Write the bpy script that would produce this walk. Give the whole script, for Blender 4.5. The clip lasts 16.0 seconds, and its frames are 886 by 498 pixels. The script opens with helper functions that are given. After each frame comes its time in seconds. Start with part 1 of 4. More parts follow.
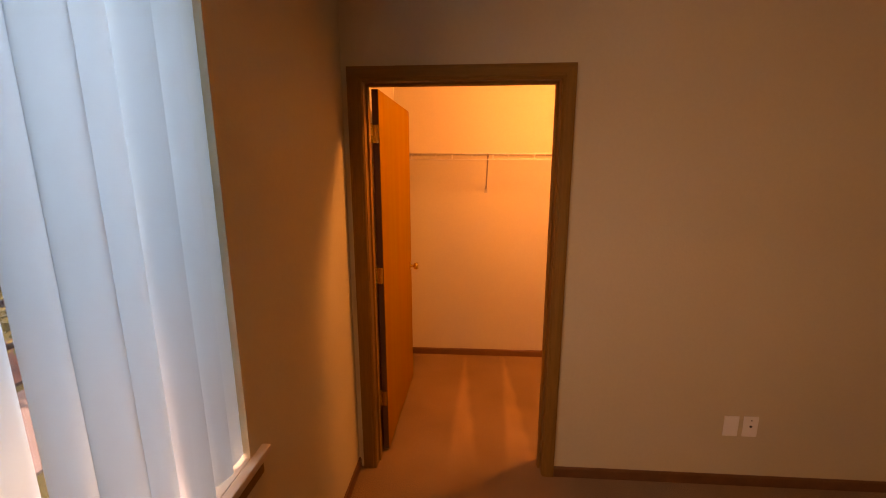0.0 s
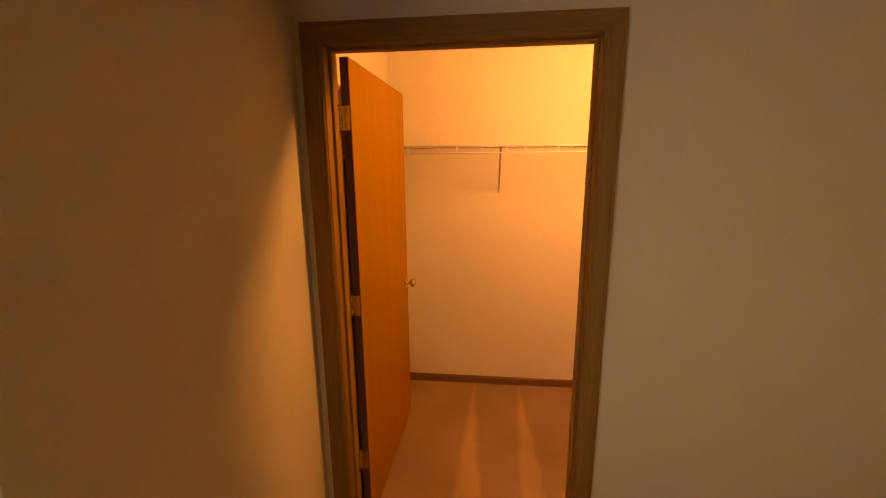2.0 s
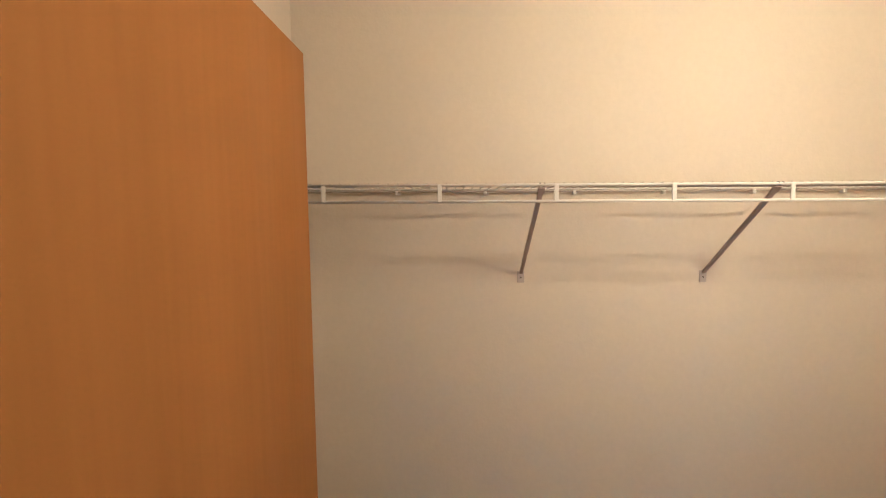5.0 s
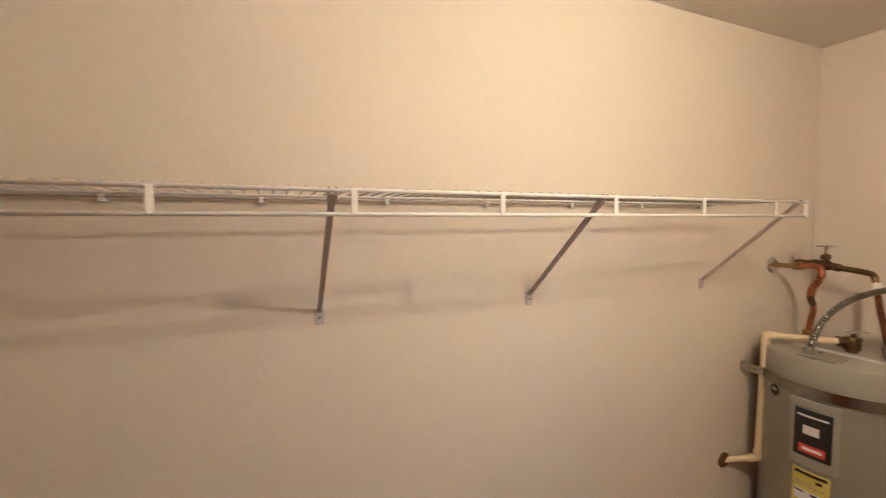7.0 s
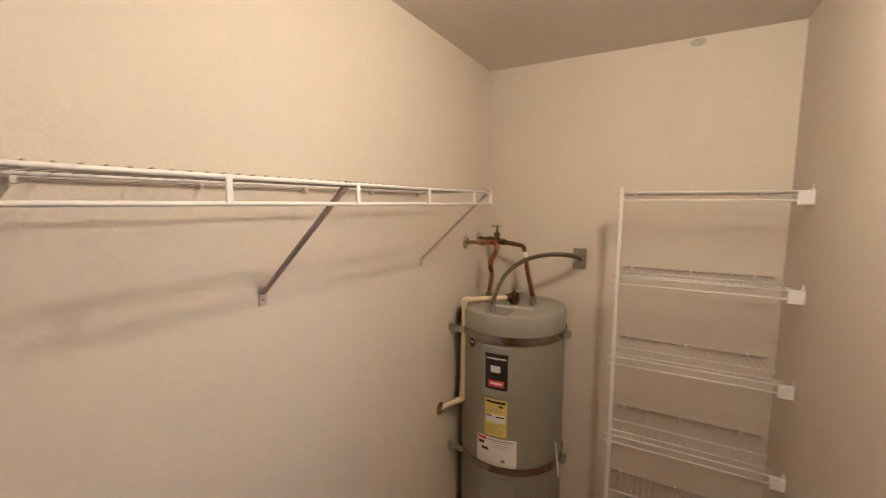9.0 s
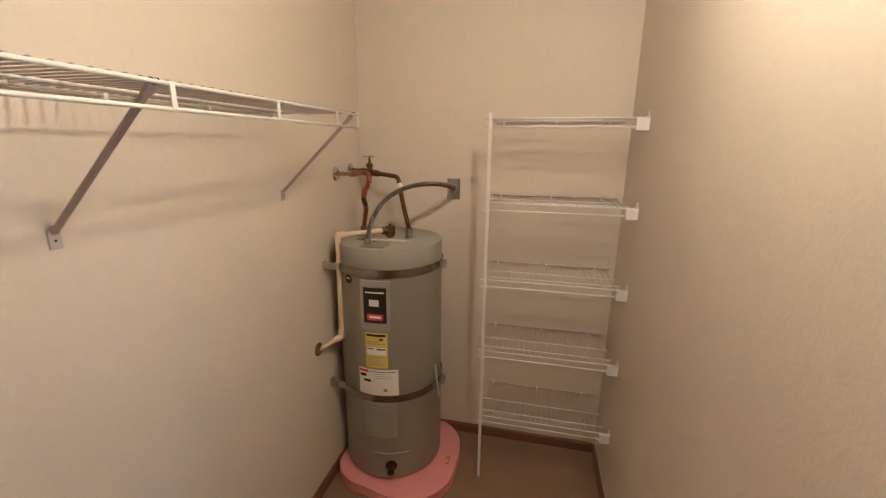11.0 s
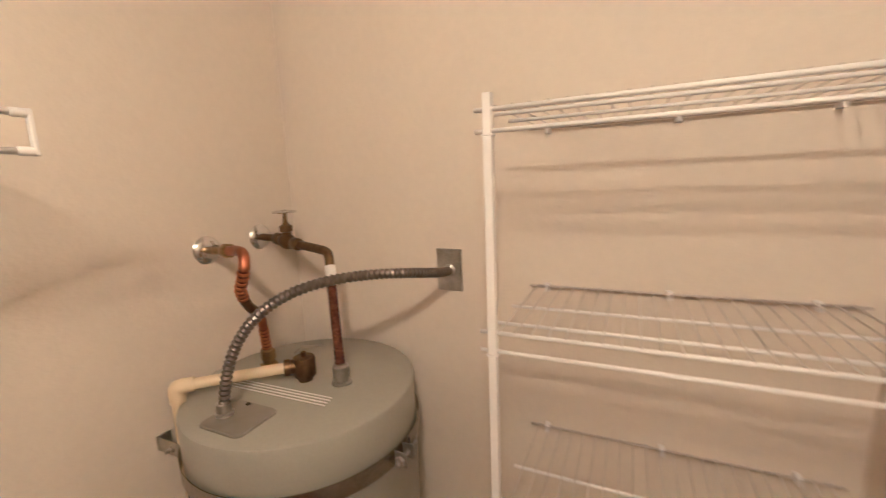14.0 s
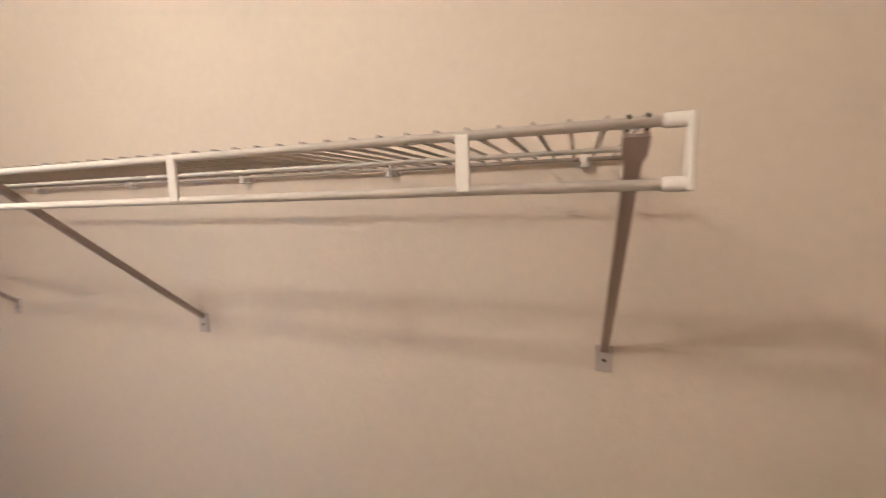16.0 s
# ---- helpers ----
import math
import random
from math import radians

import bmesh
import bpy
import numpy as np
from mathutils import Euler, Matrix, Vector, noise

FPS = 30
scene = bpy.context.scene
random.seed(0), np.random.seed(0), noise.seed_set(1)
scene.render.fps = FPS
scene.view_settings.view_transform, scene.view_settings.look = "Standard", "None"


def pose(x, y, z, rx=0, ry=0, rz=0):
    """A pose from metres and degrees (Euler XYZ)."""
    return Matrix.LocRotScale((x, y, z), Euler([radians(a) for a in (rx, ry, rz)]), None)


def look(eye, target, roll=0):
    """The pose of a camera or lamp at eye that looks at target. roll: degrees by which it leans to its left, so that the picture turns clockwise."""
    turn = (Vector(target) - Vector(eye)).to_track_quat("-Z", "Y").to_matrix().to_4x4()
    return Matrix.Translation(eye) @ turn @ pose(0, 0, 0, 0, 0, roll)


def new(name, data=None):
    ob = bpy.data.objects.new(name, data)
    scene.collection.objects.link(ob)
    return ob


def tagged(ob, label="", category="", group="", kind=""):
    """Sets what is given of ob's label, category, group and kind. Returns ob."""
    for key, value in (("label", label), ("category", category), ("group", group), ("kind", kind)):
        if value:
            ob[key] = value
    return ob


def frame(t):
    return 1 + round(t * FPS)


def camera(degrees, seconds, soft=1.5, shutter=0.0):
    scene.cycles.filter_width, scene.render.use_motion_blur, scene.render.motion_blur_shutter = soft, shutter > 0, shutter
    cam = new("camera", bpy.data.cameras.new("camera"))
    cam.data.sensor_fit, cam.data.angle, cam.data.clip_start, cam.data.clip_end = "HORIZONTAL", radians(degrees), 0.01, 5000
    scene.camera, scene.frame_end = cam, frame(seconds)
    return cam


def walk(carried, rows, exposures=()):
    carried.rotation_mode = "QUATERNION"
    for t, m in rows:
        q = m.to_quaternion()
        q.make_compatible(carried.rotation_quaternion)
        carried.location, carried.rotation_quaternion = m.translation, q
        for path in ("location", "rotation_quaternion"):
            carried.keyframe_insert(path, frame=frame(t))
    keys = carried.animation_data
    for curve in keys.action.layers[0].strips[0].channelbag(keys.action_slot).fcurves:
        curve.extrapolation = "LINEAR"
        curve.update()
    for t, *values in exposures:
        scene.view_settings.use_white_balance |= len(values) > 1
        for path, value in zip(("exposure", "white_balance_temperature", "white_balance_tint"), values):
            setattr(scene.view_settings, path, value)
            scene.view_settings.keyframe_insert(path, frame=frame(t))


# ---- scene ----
DEG = 94.7
cam = camera(DEG, 16.0, soft=1.1, shutter=0.35)
PATH = [
    (0, (0.624, -2.0, 1.651), (0.49, -0.045, 1.251), -0.1),
    (0.5, (0.597, -2.006, 1.629), (0.475, -0.047, 1.245), -0.5),
    (1, (0.613, -1.914, 1.626), (0.493, 0.04, 1.219), -0.6),
    (1.5, (0.653, -1.669, 1.644), (0.48, 0.279, 1.223), -0.5),
    (2, (0.671, -1.447, 1.647), (0.457, 0.497, 1.227), -0.5),
    (2.5, (0.591, -1.146, 1.646), (0.449, 0.809, 1.246), -0.1),
    (3, (0.531, -0.872, 1.649), (0.474, 1.088, 1.256), -0.2),
    (3.5, (0.542, -0.566, 1.647), (0.485, 1.397, 1.27), -0.4),
    (3.7, (0.549, -0.461, 1.658), (0.484, 1.501, 1.273), -0.5),
    (5.8, (0.48, 0.21, 1.669), (0.58, 2.207, 1.602), -0.1),
    (6, (0.518, 0.245, 1.672), (0.709, 2.234, 1.593), 0.1),
    (6.5, (0.595, 0.3, 1.672), (1.054, 2.244, 1.575), -0.1),
    (7, (0.651, 0.362, 1.678), (1.41, 2.208, 1.553), -0.3),
    (7.5, (0.666, 0.431, 1.686), (1.747, 2.108, 1.539), -0.6),
    (8, (0.671, 0.471, 1.688), (2.025, 1.933, 1.521), -0.2),
    (8.5, (0.675, 0.487, 1.695), (2.248, 1.708, 1.508), 0.1),
    (9, (0.685, 0.48, 1.697), (2.416, 1.456, 1.474), 0.2),
    (9.5, (0.702, 0.45, 1.696), (2.527, 1.217, 1.413), 0.2),
    (9.7, (0.71, 0.424, 1.694), (2.551, 1.14, 1.378), 0.3),
    (11.8, (0.892, 0.504, 1.618), (2.801, 0.741, 1.072), -0.4),
    (12, (0.98, 0.509, 1.62), (2.894, 0.7, 1.072), -0.9),
    (12.5, (1.176, 0.471, 1.645), (3.098, 0.654, 1.126), -2.8),
    (13, (1.397, 0.463, 1.633), (3.332, 0.602, 1.148), -3.5),
    (13.5, (1.665, 0.474, 1.634), (3.602, 0.771, 1.231), -3.4),
    (14, (1.898, 0.472, 1.644), (3.682, 1.31, 1.308), -2.5),
    (14.5, (2.041, 0.497, 1.668), (3.375, 1.956, 1.363), -1.9),
    (15, (2.105, 0.615, 1.673), (2.844, 2.461, 1.459), -2.1),
    (15.5, (2.089, 0.69, 1.664), (2.106, 2.682, 1.491), -1.1),
    (16, (2.068, 0.778, 1.691), (1.441, 2.66, 1.438), -1.7),
]
EXPOSURES = [(0.0, -0.08, 12800, 72), (1.5, -0.02, 12800, 70), (2.0, 0.05, 10600, 50), (2.5, 0.25, 7600, 31), (3.0, 0.33, 5400, 17), (3.5, 0.3, 4100, 9),
             (5.8, -0.20, 3600, 6), (7.5, -0.18, 3580, 9), (9.0, -0.28, 3540, 9), (9.5, -0.46, 3520, 9), (12.0, -0.11, 3560, 8), (12.5, -0.04, 3560, 9), (13.5, 0.12, 3580, 11), (14.0, 0.09, 3580, 12), (14.5, 0.0, 3600, 13), (15.0, -0.07, 3550, 12), (16.0, -0.33, 3450, 11)]
walk(cam, [(t, look(eye, target, roll)) for t, eye, target, roll in PATH], EXPOSURES)

# ---------------------------------------------------------------- sky and lamps
SUN_EL, SUN_AZ = radians(52), radians(200)
world = bpy.data.worlds.new("sky")
scene.world = world
world.use_nodes = True
wn = world.node_tree
sky = wn.nodes.new("ShaderNodeTexSky")
sky.sky_type, sky.sun_disc = "NISHITA", False
sky.sun_elevation, sky.sun_rotation = SUN_EL, SUN_AZ
wn.links.new(sky.outputs[0], wn.nodes["Background"].inputs[0])
wn.nodes["Background"].inputs[1].default_value = 0.15
sun = new("sun", bpy.data.lights.new("sun", "SUN"))
sun.data.energy, sun.data.angle, sun.data.color = 5.0, radians(0.5), (1.0, 0.95, 0.87)
way = Vector((math.sin(SUN_AZ) * math.cos(SUN_EL), math.cos(SUN_AZ) * math.cos(SUN_EL), math.sin(SUN_EL)))
sun.matrix_world = look(way * 30, (0, 0, 0))
# unseen warm fill added before the blind, standing in for window light
bed_fill = new("bedroom_fill", bpy.data.lights.new("bedroom_fill", "AREA"))
bed_fill.data.shape, bed_fill.data.size, bed_fill.data.size_y = "RECTANGLE", 0.95, 1.2
bed_fill.data.energy, bed_fill.data.color = 30.0, (1.0, 0.77, 0.42)
# added blue lamp outside the pane, backlights the vanes in place of sky
vane_backlight = new("blind_backlight", bpy.data.lights.new("blind_backlight", "AREA"))
vane_backlight.data.shape, vane_backlight.data.size, vane_backlight.data.size_y = "RECTANGLE", 2.6, 0.9
vane_backlight.data.energy, vane_backlight.data.color = 50.0, (0.16, 0.64, 0.98)
vane_backlight.matrix_world = look((-0.62, -1.75, 2.05), (0.0, -1.75, 1.75))
bed_fill.matrix_world = look((0.014, -2.13, 1.48), (1.0, -2.13, 0.95))
LAMP_POWER = 680.0
LAMP_COLOR = (1.0, 0.535, 0.16)

# ---------------------------------------------------------------- plan (metres)
EAST, FAR, NEAR, CEIL = 2.81, 1.388, 0.073, 2.405   # closet: inner faces
OPEN_L, OPEN_R, OPEN_T, JAMB_Y = 0.119, 1.021, 2.03, 0.092        # doorway between the jambs
SOUTH, BED_E, BED_N, BED_W = -4.1, 4.2, -0.035, 0.020   # bedroom: inner faces
WIN_N, WIN_S, WIN_B, WIN_T = -1.042, -2.63, 0.84, 2.13


# ---------------------------------------------------------------- mesh tools
def box(bm, x0, x1, y0, y1, z0, z1, bevel=0.0):
    vs = [bm.verts.new((x, y, z)) for x in (x0, x1) for y in (y0, y1) for z in (z0, z1)]
    fs = [bm.faces.new([vs[i] for i in f]) for f in ((0, 1, 3, 2), (4, 6, 7, 5), (0, 4, 5, 1), (2, 3, 7, 6), (0, 2, 6, 4), (1, 5, 7, 3))]
    if bevel:
        es = list({e for f in fs for e in f.edges})
        bmesh.ops.bevel(bm, geom=es, offset=bevel, segments=2, profile=0.5, affect="EDGES")
    return bm


def tube(bm, pts, r, seg=8, radii=None):
    """A round rod along a line of points, capped."""
    pts = [Vector(p) for p in pts]
    n = len(pts)
    tang = [(pts[min(i + 1, n - 1)] - pts[max(i - 1, 0)]).normalized() for i in range(n)]
    u = tang[0].orthogonal().normalized()
    rings = []
    for i, p in enumerate(pts):
        u = (u - tang[i] * u.dot(tang[i])).normalized()
        v = tang[i].cross(u)
        rr = radii[i] if radii else r
        rings.append([bm.verts.new(p + (u * math.cos(a) + v * math.sin(a)) * rr) for a in (2 * math.pi * k / seg for k in range(seg))])
    for a, b in zip(rings, rings[1:]):
        for k in range(seg):
            f = bm.faces.new((a[k], a[(k + 1) % seg], b[(k + 1) % seg], b[k]))
            f.smooth = True
    bm.faces.new(rings[0][::-1])
    bm.faces.new(rings[-1])
    return bm


def lathe(bm, profile, seg=32, at=(0, 0, 0), axis=(0, 0, 1)):
    """A turned body: profile of (radius, height) along an axis from a place."""
    q = Vector((0, 0, 1)).rotation_difference(Vector(axis)).to_matrix()
    at = Vector(at)
    rings = []
    for r, h in profile:
        if r < 1e-5:
            rings.append([bm.verts.new(at + q @ Vector((0, 0, h)))])
        else:
            rings.append([bm.verts.new(at + q @ Vector((r * math.cos(2 * math.pi * k / seg), r * math.sin(2 * math.pi * k / seg), h))) for k in range(seg)])
    for a, b in zip(rings, rings[1:]):
        for k in range(seg):
            k2 = (k + 1) % seg
            if len(a) == 1 and len(b) == 1:
                continue
            if len(a) == 1:
                f = bm.faces.new((a[0], b[k2], b[k]))
            elif len(b) == 1:
                f = bm.faces.new((a[k], a[k2], b[0]))
            else:
                f = bm.faces.new((a[k], a[k2], b[k2], b[k]))
            f.smooth = True
    for ring, flip in ((rings[0], True), (rings[-1], False)):
        if len(ring) > 1:
            bm.faces.new(ring[::-1] if flip else ring)
    return bm


def bezier(p0, p1, p2, p3, n=24):
    p0, p1, p2, p3 = map(Vector, (p0, p1, p2, p3))
    return [p0 * (1 - s) ** 3 + p1 * 3 * s * (1 - s) ** 2 + p2 * 3 * s * s * (1 - s) + p3 * s ** 3 for s in (i / n for i in range(n + 1))]


def spline(pts, n=8):
    """Catmull-Rom through the points."""
    p = [Vector(q) for q in pts]
    p = [p[0] * 2 - p[1], *p, p[-1] * 2 - p[-2]]
    out = []
    for a, b, c, d in zip(p, p[1:], p[2:], p[3:]):
        for i in range(n):
            s = i / n
            out.append(0.5 * (2 * b + (c - a) * s + (2 * a - 5 * b + 4 * c - d) * s * s + (3 * b - a - 3 * c + d) * s ** 3))
    return out + [p[-2]]


def resample(pts, step):
    out, left = [pts[0]], step
    for a, b in zip(pts, pts[1:]):
        d = (b - a).length
        while d >= left:
            a = a + (b - a) * (left / d)
            out.append(a)
            d, left = (b - a).length, step
        left -= d
    return out


def curved_patch(bm, c, r, a0, a1, z0, z1, thick=0.001, n=12):
    """A plate bent round an upright cylinder; angles in degrees."""
    cols = []
    for i in range(n + 1):
        a = radians(a0 + (a1 - a0) * i / n)
        cols.append([bm.verts.new((c[0] + rr * math.cos(a), c[1] + rr * math.sin(a), z)) for rr in (r, r + thick) for z in (z0, z1)])
    for a, b in zip(cols, cols[1:]):
        for i, j in ((2, 3), (3, 1), (1, 0), (0, 2)):
            bm.faces.new((a[i], b[i], b[j], a[j])).smooth = i == 2
    bm.faces.new((cols[0][0], cols[0][2], cols[0][3], cols[0][1]))
    bm.faces.new((cols[-1][1], cols[-1][3], cols[-1][2], cols[-1][0]))
    return bm


def obj(name, bm, mat, parent=None):
    bmesh.ops.recalc_face_normals(bm, faces=bm.faces)
    for ed in bm.edges:
        if len(ed.link_faces) == 2 and ed.calc_face_angle(0) > 0.6:
            ed.smooth = False
    me = bpy.data.meshes.new(name)
    bm.to_mesh(me)
    bm.free()
    me.materials.append(mat)
    ob = new(name, me)
    ob.parent = parent
    return ob


def root_of(ob):
    while ob.parent:
        ob = ob.parent
    return ob


def part(name, bm, mat, parent, label="", world_space=True):
    """One mesh under a thing or a part; drawn in world places unless told otherwise."""
    if world_space:
        bm.transform(root_of(parent).matrix_basis.inverted())
    ob = obj(name, bm, mat, parent)
    return tagged(ob, label)


def thing(name, at, label, category, group="", kind="", rz=0):
    ob = new(name)
    ob.empty_display_size = 0.05
    ob.matrix_basis = pose(*at, 0, 0, rz)
    return tagged(ob, label, category, group, kind)


def setting(name, bm, mat, label, category):
    return tagged(obj(name, bm, mat), label, category, "", "structure")


B = bmesh.new


# ---------------------------------------------------------------- materials
def material(name, color, rough=0.6, metal=0.0, vary=0.0, scale=5.0, fine=0.0, fine_scale=200.0, bump=0.0, bump_scale=200.0, bump_dist=0.002,
             stretch=(1, 1, 1), alt=None, spec=0.5, island=False, bump_detail=3.0):
    m = bpy.data.materials.new(name)
    m.use_nodes = True
    nt = m.node_tree
    N, L = nt.nodes, nt.links
    b = N["Principled BSDF"]
    b.inputs["Roughness"].default_value, b.inputs["Metallic"].default_value = rough, metal
    b.inputs["Specular IOR Level"].default_value = spec
    co = N.new("ShaderNodeTexCoord")
    mp = N.new("ShaderNodeMapping")
    mp.inputs["Scale"].default_value = stretch
    L.new(co.outputs["Object"], mp.inputs["Vector"])

    def tex(sc, detail=3.0):
        t = N.new("ShaderNodeTexNoise")
        t.inputs["Scale"].default_value, t.inputs["Detail"].default_value = sc, detail
        L.new(mp.outputs[0], t.inputs["Vector"])
        return t.outputs["Fac"]

    def remap(s, lo, hi, a=0.3, z=0.7):
        r = N.new("ShaderNodeMapRange")
        r.inputs["From Min"].default_value, r.inputs["From Max"].default_value = a, z
        r.inputs["To Min"].default_value, r.inputs["To Max"].default_value = lo, hi
        L.new(s, r.inputs["Value"])
        return r.outputs[0]

    col = N.new("ShaderNodeMix")
    col.data_type = "RGBA"
    col.inputs["A"].default_value = (*color, 1)
    col.inputs["B"].default_value = (*(alt or [c * (1 - vary) for c in color]), 1)
    L.new(remap(tex(scale), 0, 1), col.inputs["Factor"])
    out = col.outputs["Result"]
    if fine:
        hs = N.new("ShaderNodeHueSaturation")
        L.new(out, hs.inputs["Color"])
        L.new(remap(tex(fine_scale, 2.0), 1 - fine, 1 + fine), hs.inputs["Value"])
        out = hs.outputs["Color"]
    L.new(out, b.inputs["Base Color"])
    rv = remap(tex(scale * 3), rough * 0.9, min(1, rough * 1.12))
    L.new(rv, b.inputs["Roughness"])
    if bump:
        bp = N.new("ShaderNodeBump")
        bp.inputs["Strength"].default_value, bp.inputs["Distance"].default_value = bump, bump_dist
        L.new(tex(bump_scale, bump_detail), bp.inputs["Height"])
        L.new(bp.outputs[0], b.inputs["Normal"])
    return m


M_WALL = material("wall_paint", (0.69, 0.619, 0.516), 0.62, vary=0.05, scale=1.3, fine=0.015, fine_scale=60, bump=0.16, bump_scale=130, bump_dist=0.004, spec=0.3, bump_detail=1.6)
# bedroom faces: slightly darker, browner tone than the closet walls
M_TAN = material("bedroom_wall_tone", (0.63, 0.560, 0.405), 0.62, vary=0.06, scale=1.3, fine=0.015, fine_scale=60, bump=0.2, bump_scale=115, bump_dist=0.004, spec=0.3)
M_CEIL = material("ceiling_paint", (0.72, 0.68, 0.60), 0.8, vary=0.05, scale=1.5, bump=0.4, bump_scale=120, bump_dist=0.004, spec=0.2)
M_TRIM = material("stained_trim_wood", (0.285, 0.150, 0.042), 0.55, spec=0.2, vary=0.22, scale=10, fine=0.08, fine_scale=120, stretch=(1, 1, 0.06), bump=0.1, bump_scale=150, bump_dist=0.001)
M_TRIMH = material("stained_trim_wood_level", (0.285, 0.150, 0.042), 0.55, spec=0.2, vary=0.22, scale=10, fine=0.08, fine_scale=120, stretch=(0.06, 1, 1), bump=0.1, bump_scale=150, bump_dist=0.001)
M_BASE = material("dark_stained_baseboard", (0.19, 0.082, 0.034), 0.5, vary=0.2, scale=10, fine=0.08, fine_scale=120, bump=0.1, bump_scale=150, bump_dist=0.001)
M_DOOR = material("door_veneer", (0.325, 0.142, 0.008), 0.5, spec=0.2, vary=0.10, scale=4, fine=0.035, fine_scale=70, stretch=(1, 1, 0.05), bump=0.03, bump_scale=200, bump_dist=0.001)
M_DOOREDGE = material("door_edge_shaded", (0.13, 0.055, 0.025), 0.55, vary=0.3, scale=20, stretch=(1, 1, 0.05))
M_BRASS = material("polished_brass", (0.86, 0.70, 0.30), 0.22, metal=1.0, vary=0.06, scale=25)
M_WIRE = material("white_vinyl_coating", (0.78, 0.75, 0.72), 0.45, vary=0.04, scale=10, fine=0.02, spec=0.35)
# white coating toned darker: paints the shade on deck wires and back rods
M_WIRE_SHADED = material("shaded_wire_coating", (0.50, 0.45, 0.405), 0.55, vary=0.15, scale=10, fine=0.05, spec=0.25)
M_TANK = material("grey_enamel", (0.325, 0.315, 0.265), 0.36, vary=0.07, scale=4, fine=0.02, fine_scale=150, bump=0.02, bump_scale=60)
M_TANKTOP = material("grey_panel_enamel", (0.34, 0.33, 0.30), 0.4, vary=0.08, scale=6)
M_JBOX = material("dull_grey_plate", (0.27, 0.25, 0.22), 0.34, metal=0.3, vary=0.2, scale=15)
M_STEEL = material("galvanised_steel", (0.52, 0.50, 0.46), 0.35, metal=1.0, vary=0.25, scale=30, fine=0.1, fine_scale=200)
M_BAND = material("worn_strap_steel", (0.40, 0.37, 0.32), 0.24, metal=1.0, vary=0.3, scale=18, fine=0.1, fine_scale=120)
M_HOSE = material("conduit_steel", (0.17, 0.145, 0.125), 0.34, metal=0.7, vary=0.2, scale=30)
M_STRUT = material("shelf_strut_paint", (0.38, 0.31, 0.285), 0.45, vary=0.08, scale=12)
M_STRUTP = material("strut_plate_paint", (0.50, 0.455, 0.44), 0.45, vary=0.06, scale=12)
M_PATCH = material("patching_smear", (0.48, 0.46, 0.38), 0.6, vary=0.2, scale=30)
M_CHROME = material("chrome", (0.75, 0.75, 0.74), 0.14, metal=1.0, vary=0.1, scale=40)
M_COPPER = material("copper", (0.50, 0.20, 0.062), 0.4, metal=1.0, alt=(0.20, 0.075, 0.03), scale=22)
M_BRONZE = material("aged_brass", (0.19, 0.122, 0.048), 0.42, metal=1.0, alt=(0.10, 0.062, 0.026), scale=50)
M_RUST_GROOVE = material("tarnished_groove_copper", (0.21, 0.09, 0.038), 0.45, metal=1.0, alt=(0.12, 0.05, 0.025), scale=35)
M_OLIVE = material("dull_olive_brass", (0.42, 0.29, 0.10), 0.34, metal=1.0, alt=(0.22, 0.15, 0.05), scale=40)
M_RIDGE = material("bright_copper_ridge", (0.56, 0.235, 0.05), 0.46, metal=0.85, alt=(0.36, 0.13, 0.03), scale=30)
M_PVC = material("cream_plastic_pipe", (0.72, 0.60, 0.36), 0.4, vary=0.1, scale=12)
M_PINK = material("pink_pad", (0.72, 0.30, 0.30), 0.55, vary=0.08, scale=6, fine=0.03)
M_CARPET = material("tan_carpet", (0.40, 0.262, 0.160), 0.95, vary=0.25, scale=2.2, fine=0.40, fine_scale=190, bump=0.9, bump_scale=420, bump_dist=0.008, spec=0.05)
M_PLATE = material("white_plastic", (0.90, 0.885, 0.85), 0.35, vary=0.03, scale=10)
M_DARK = material("dark_slot", (0.03, 0.028, 0.025), 0.6)
M_BLACK = material("black_label", (0.012, 0.012, 0.014), 0.35, vary=0.2, scale=20)
M_RED = material("red_print", (0.60, 0.06, 0.04), 0.4, vary=0.1, scale=20)
M_YELLOW = material("yellow_label", (0.66, 0.56, 0.03), 0.4, vary=0.08, scale=20)
M_PAPER = material("white_label", (0.78, 0.75, 0.70), 0.45, vary=0.04, scale=15)
M_GREYPRINT = material("grey_print", (0.25, 0.24, 0.23), 0.5)
M_SILL = material("pale_sill", (0.62, 0.50, 0.40), 0.4, vary=0.1, scale=6)
M_ALU = material("window_frame_vinyl", (0.72, 0.70, 0.66), 0.4, vary=0.05, scale=8)


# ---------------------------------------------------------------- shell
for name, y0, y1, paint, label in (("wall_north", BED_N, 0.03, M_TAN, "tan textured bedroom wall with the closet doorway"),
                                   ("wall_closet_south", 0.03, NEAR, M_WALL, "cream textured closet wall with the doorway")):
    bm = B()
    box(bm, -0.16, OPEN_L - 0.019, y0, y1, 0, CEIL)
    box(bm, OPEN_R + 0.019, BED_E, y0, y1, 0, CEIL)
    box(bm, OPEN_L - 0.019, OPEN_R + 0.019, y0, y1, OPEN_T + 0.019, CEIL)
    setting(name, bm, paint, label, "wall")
bm = B()
box(bm, -0.16, BED_W, SOUTH, WIN_S, 0, CEIL)
box(bm, -0.16, BED_W, WIN_N, BED_N, 0, CEIL)
box(bm, -0.16, BED_W, WIN_S, WIN_N, 0, WIN_B)
box(bm, -0.16, BED_W, WIN_S, WIN_N, WIN_T, CEIL)
setting("wall_west", bm, M_TAN, "tan textured bedroom wall with a window opening", "wall")
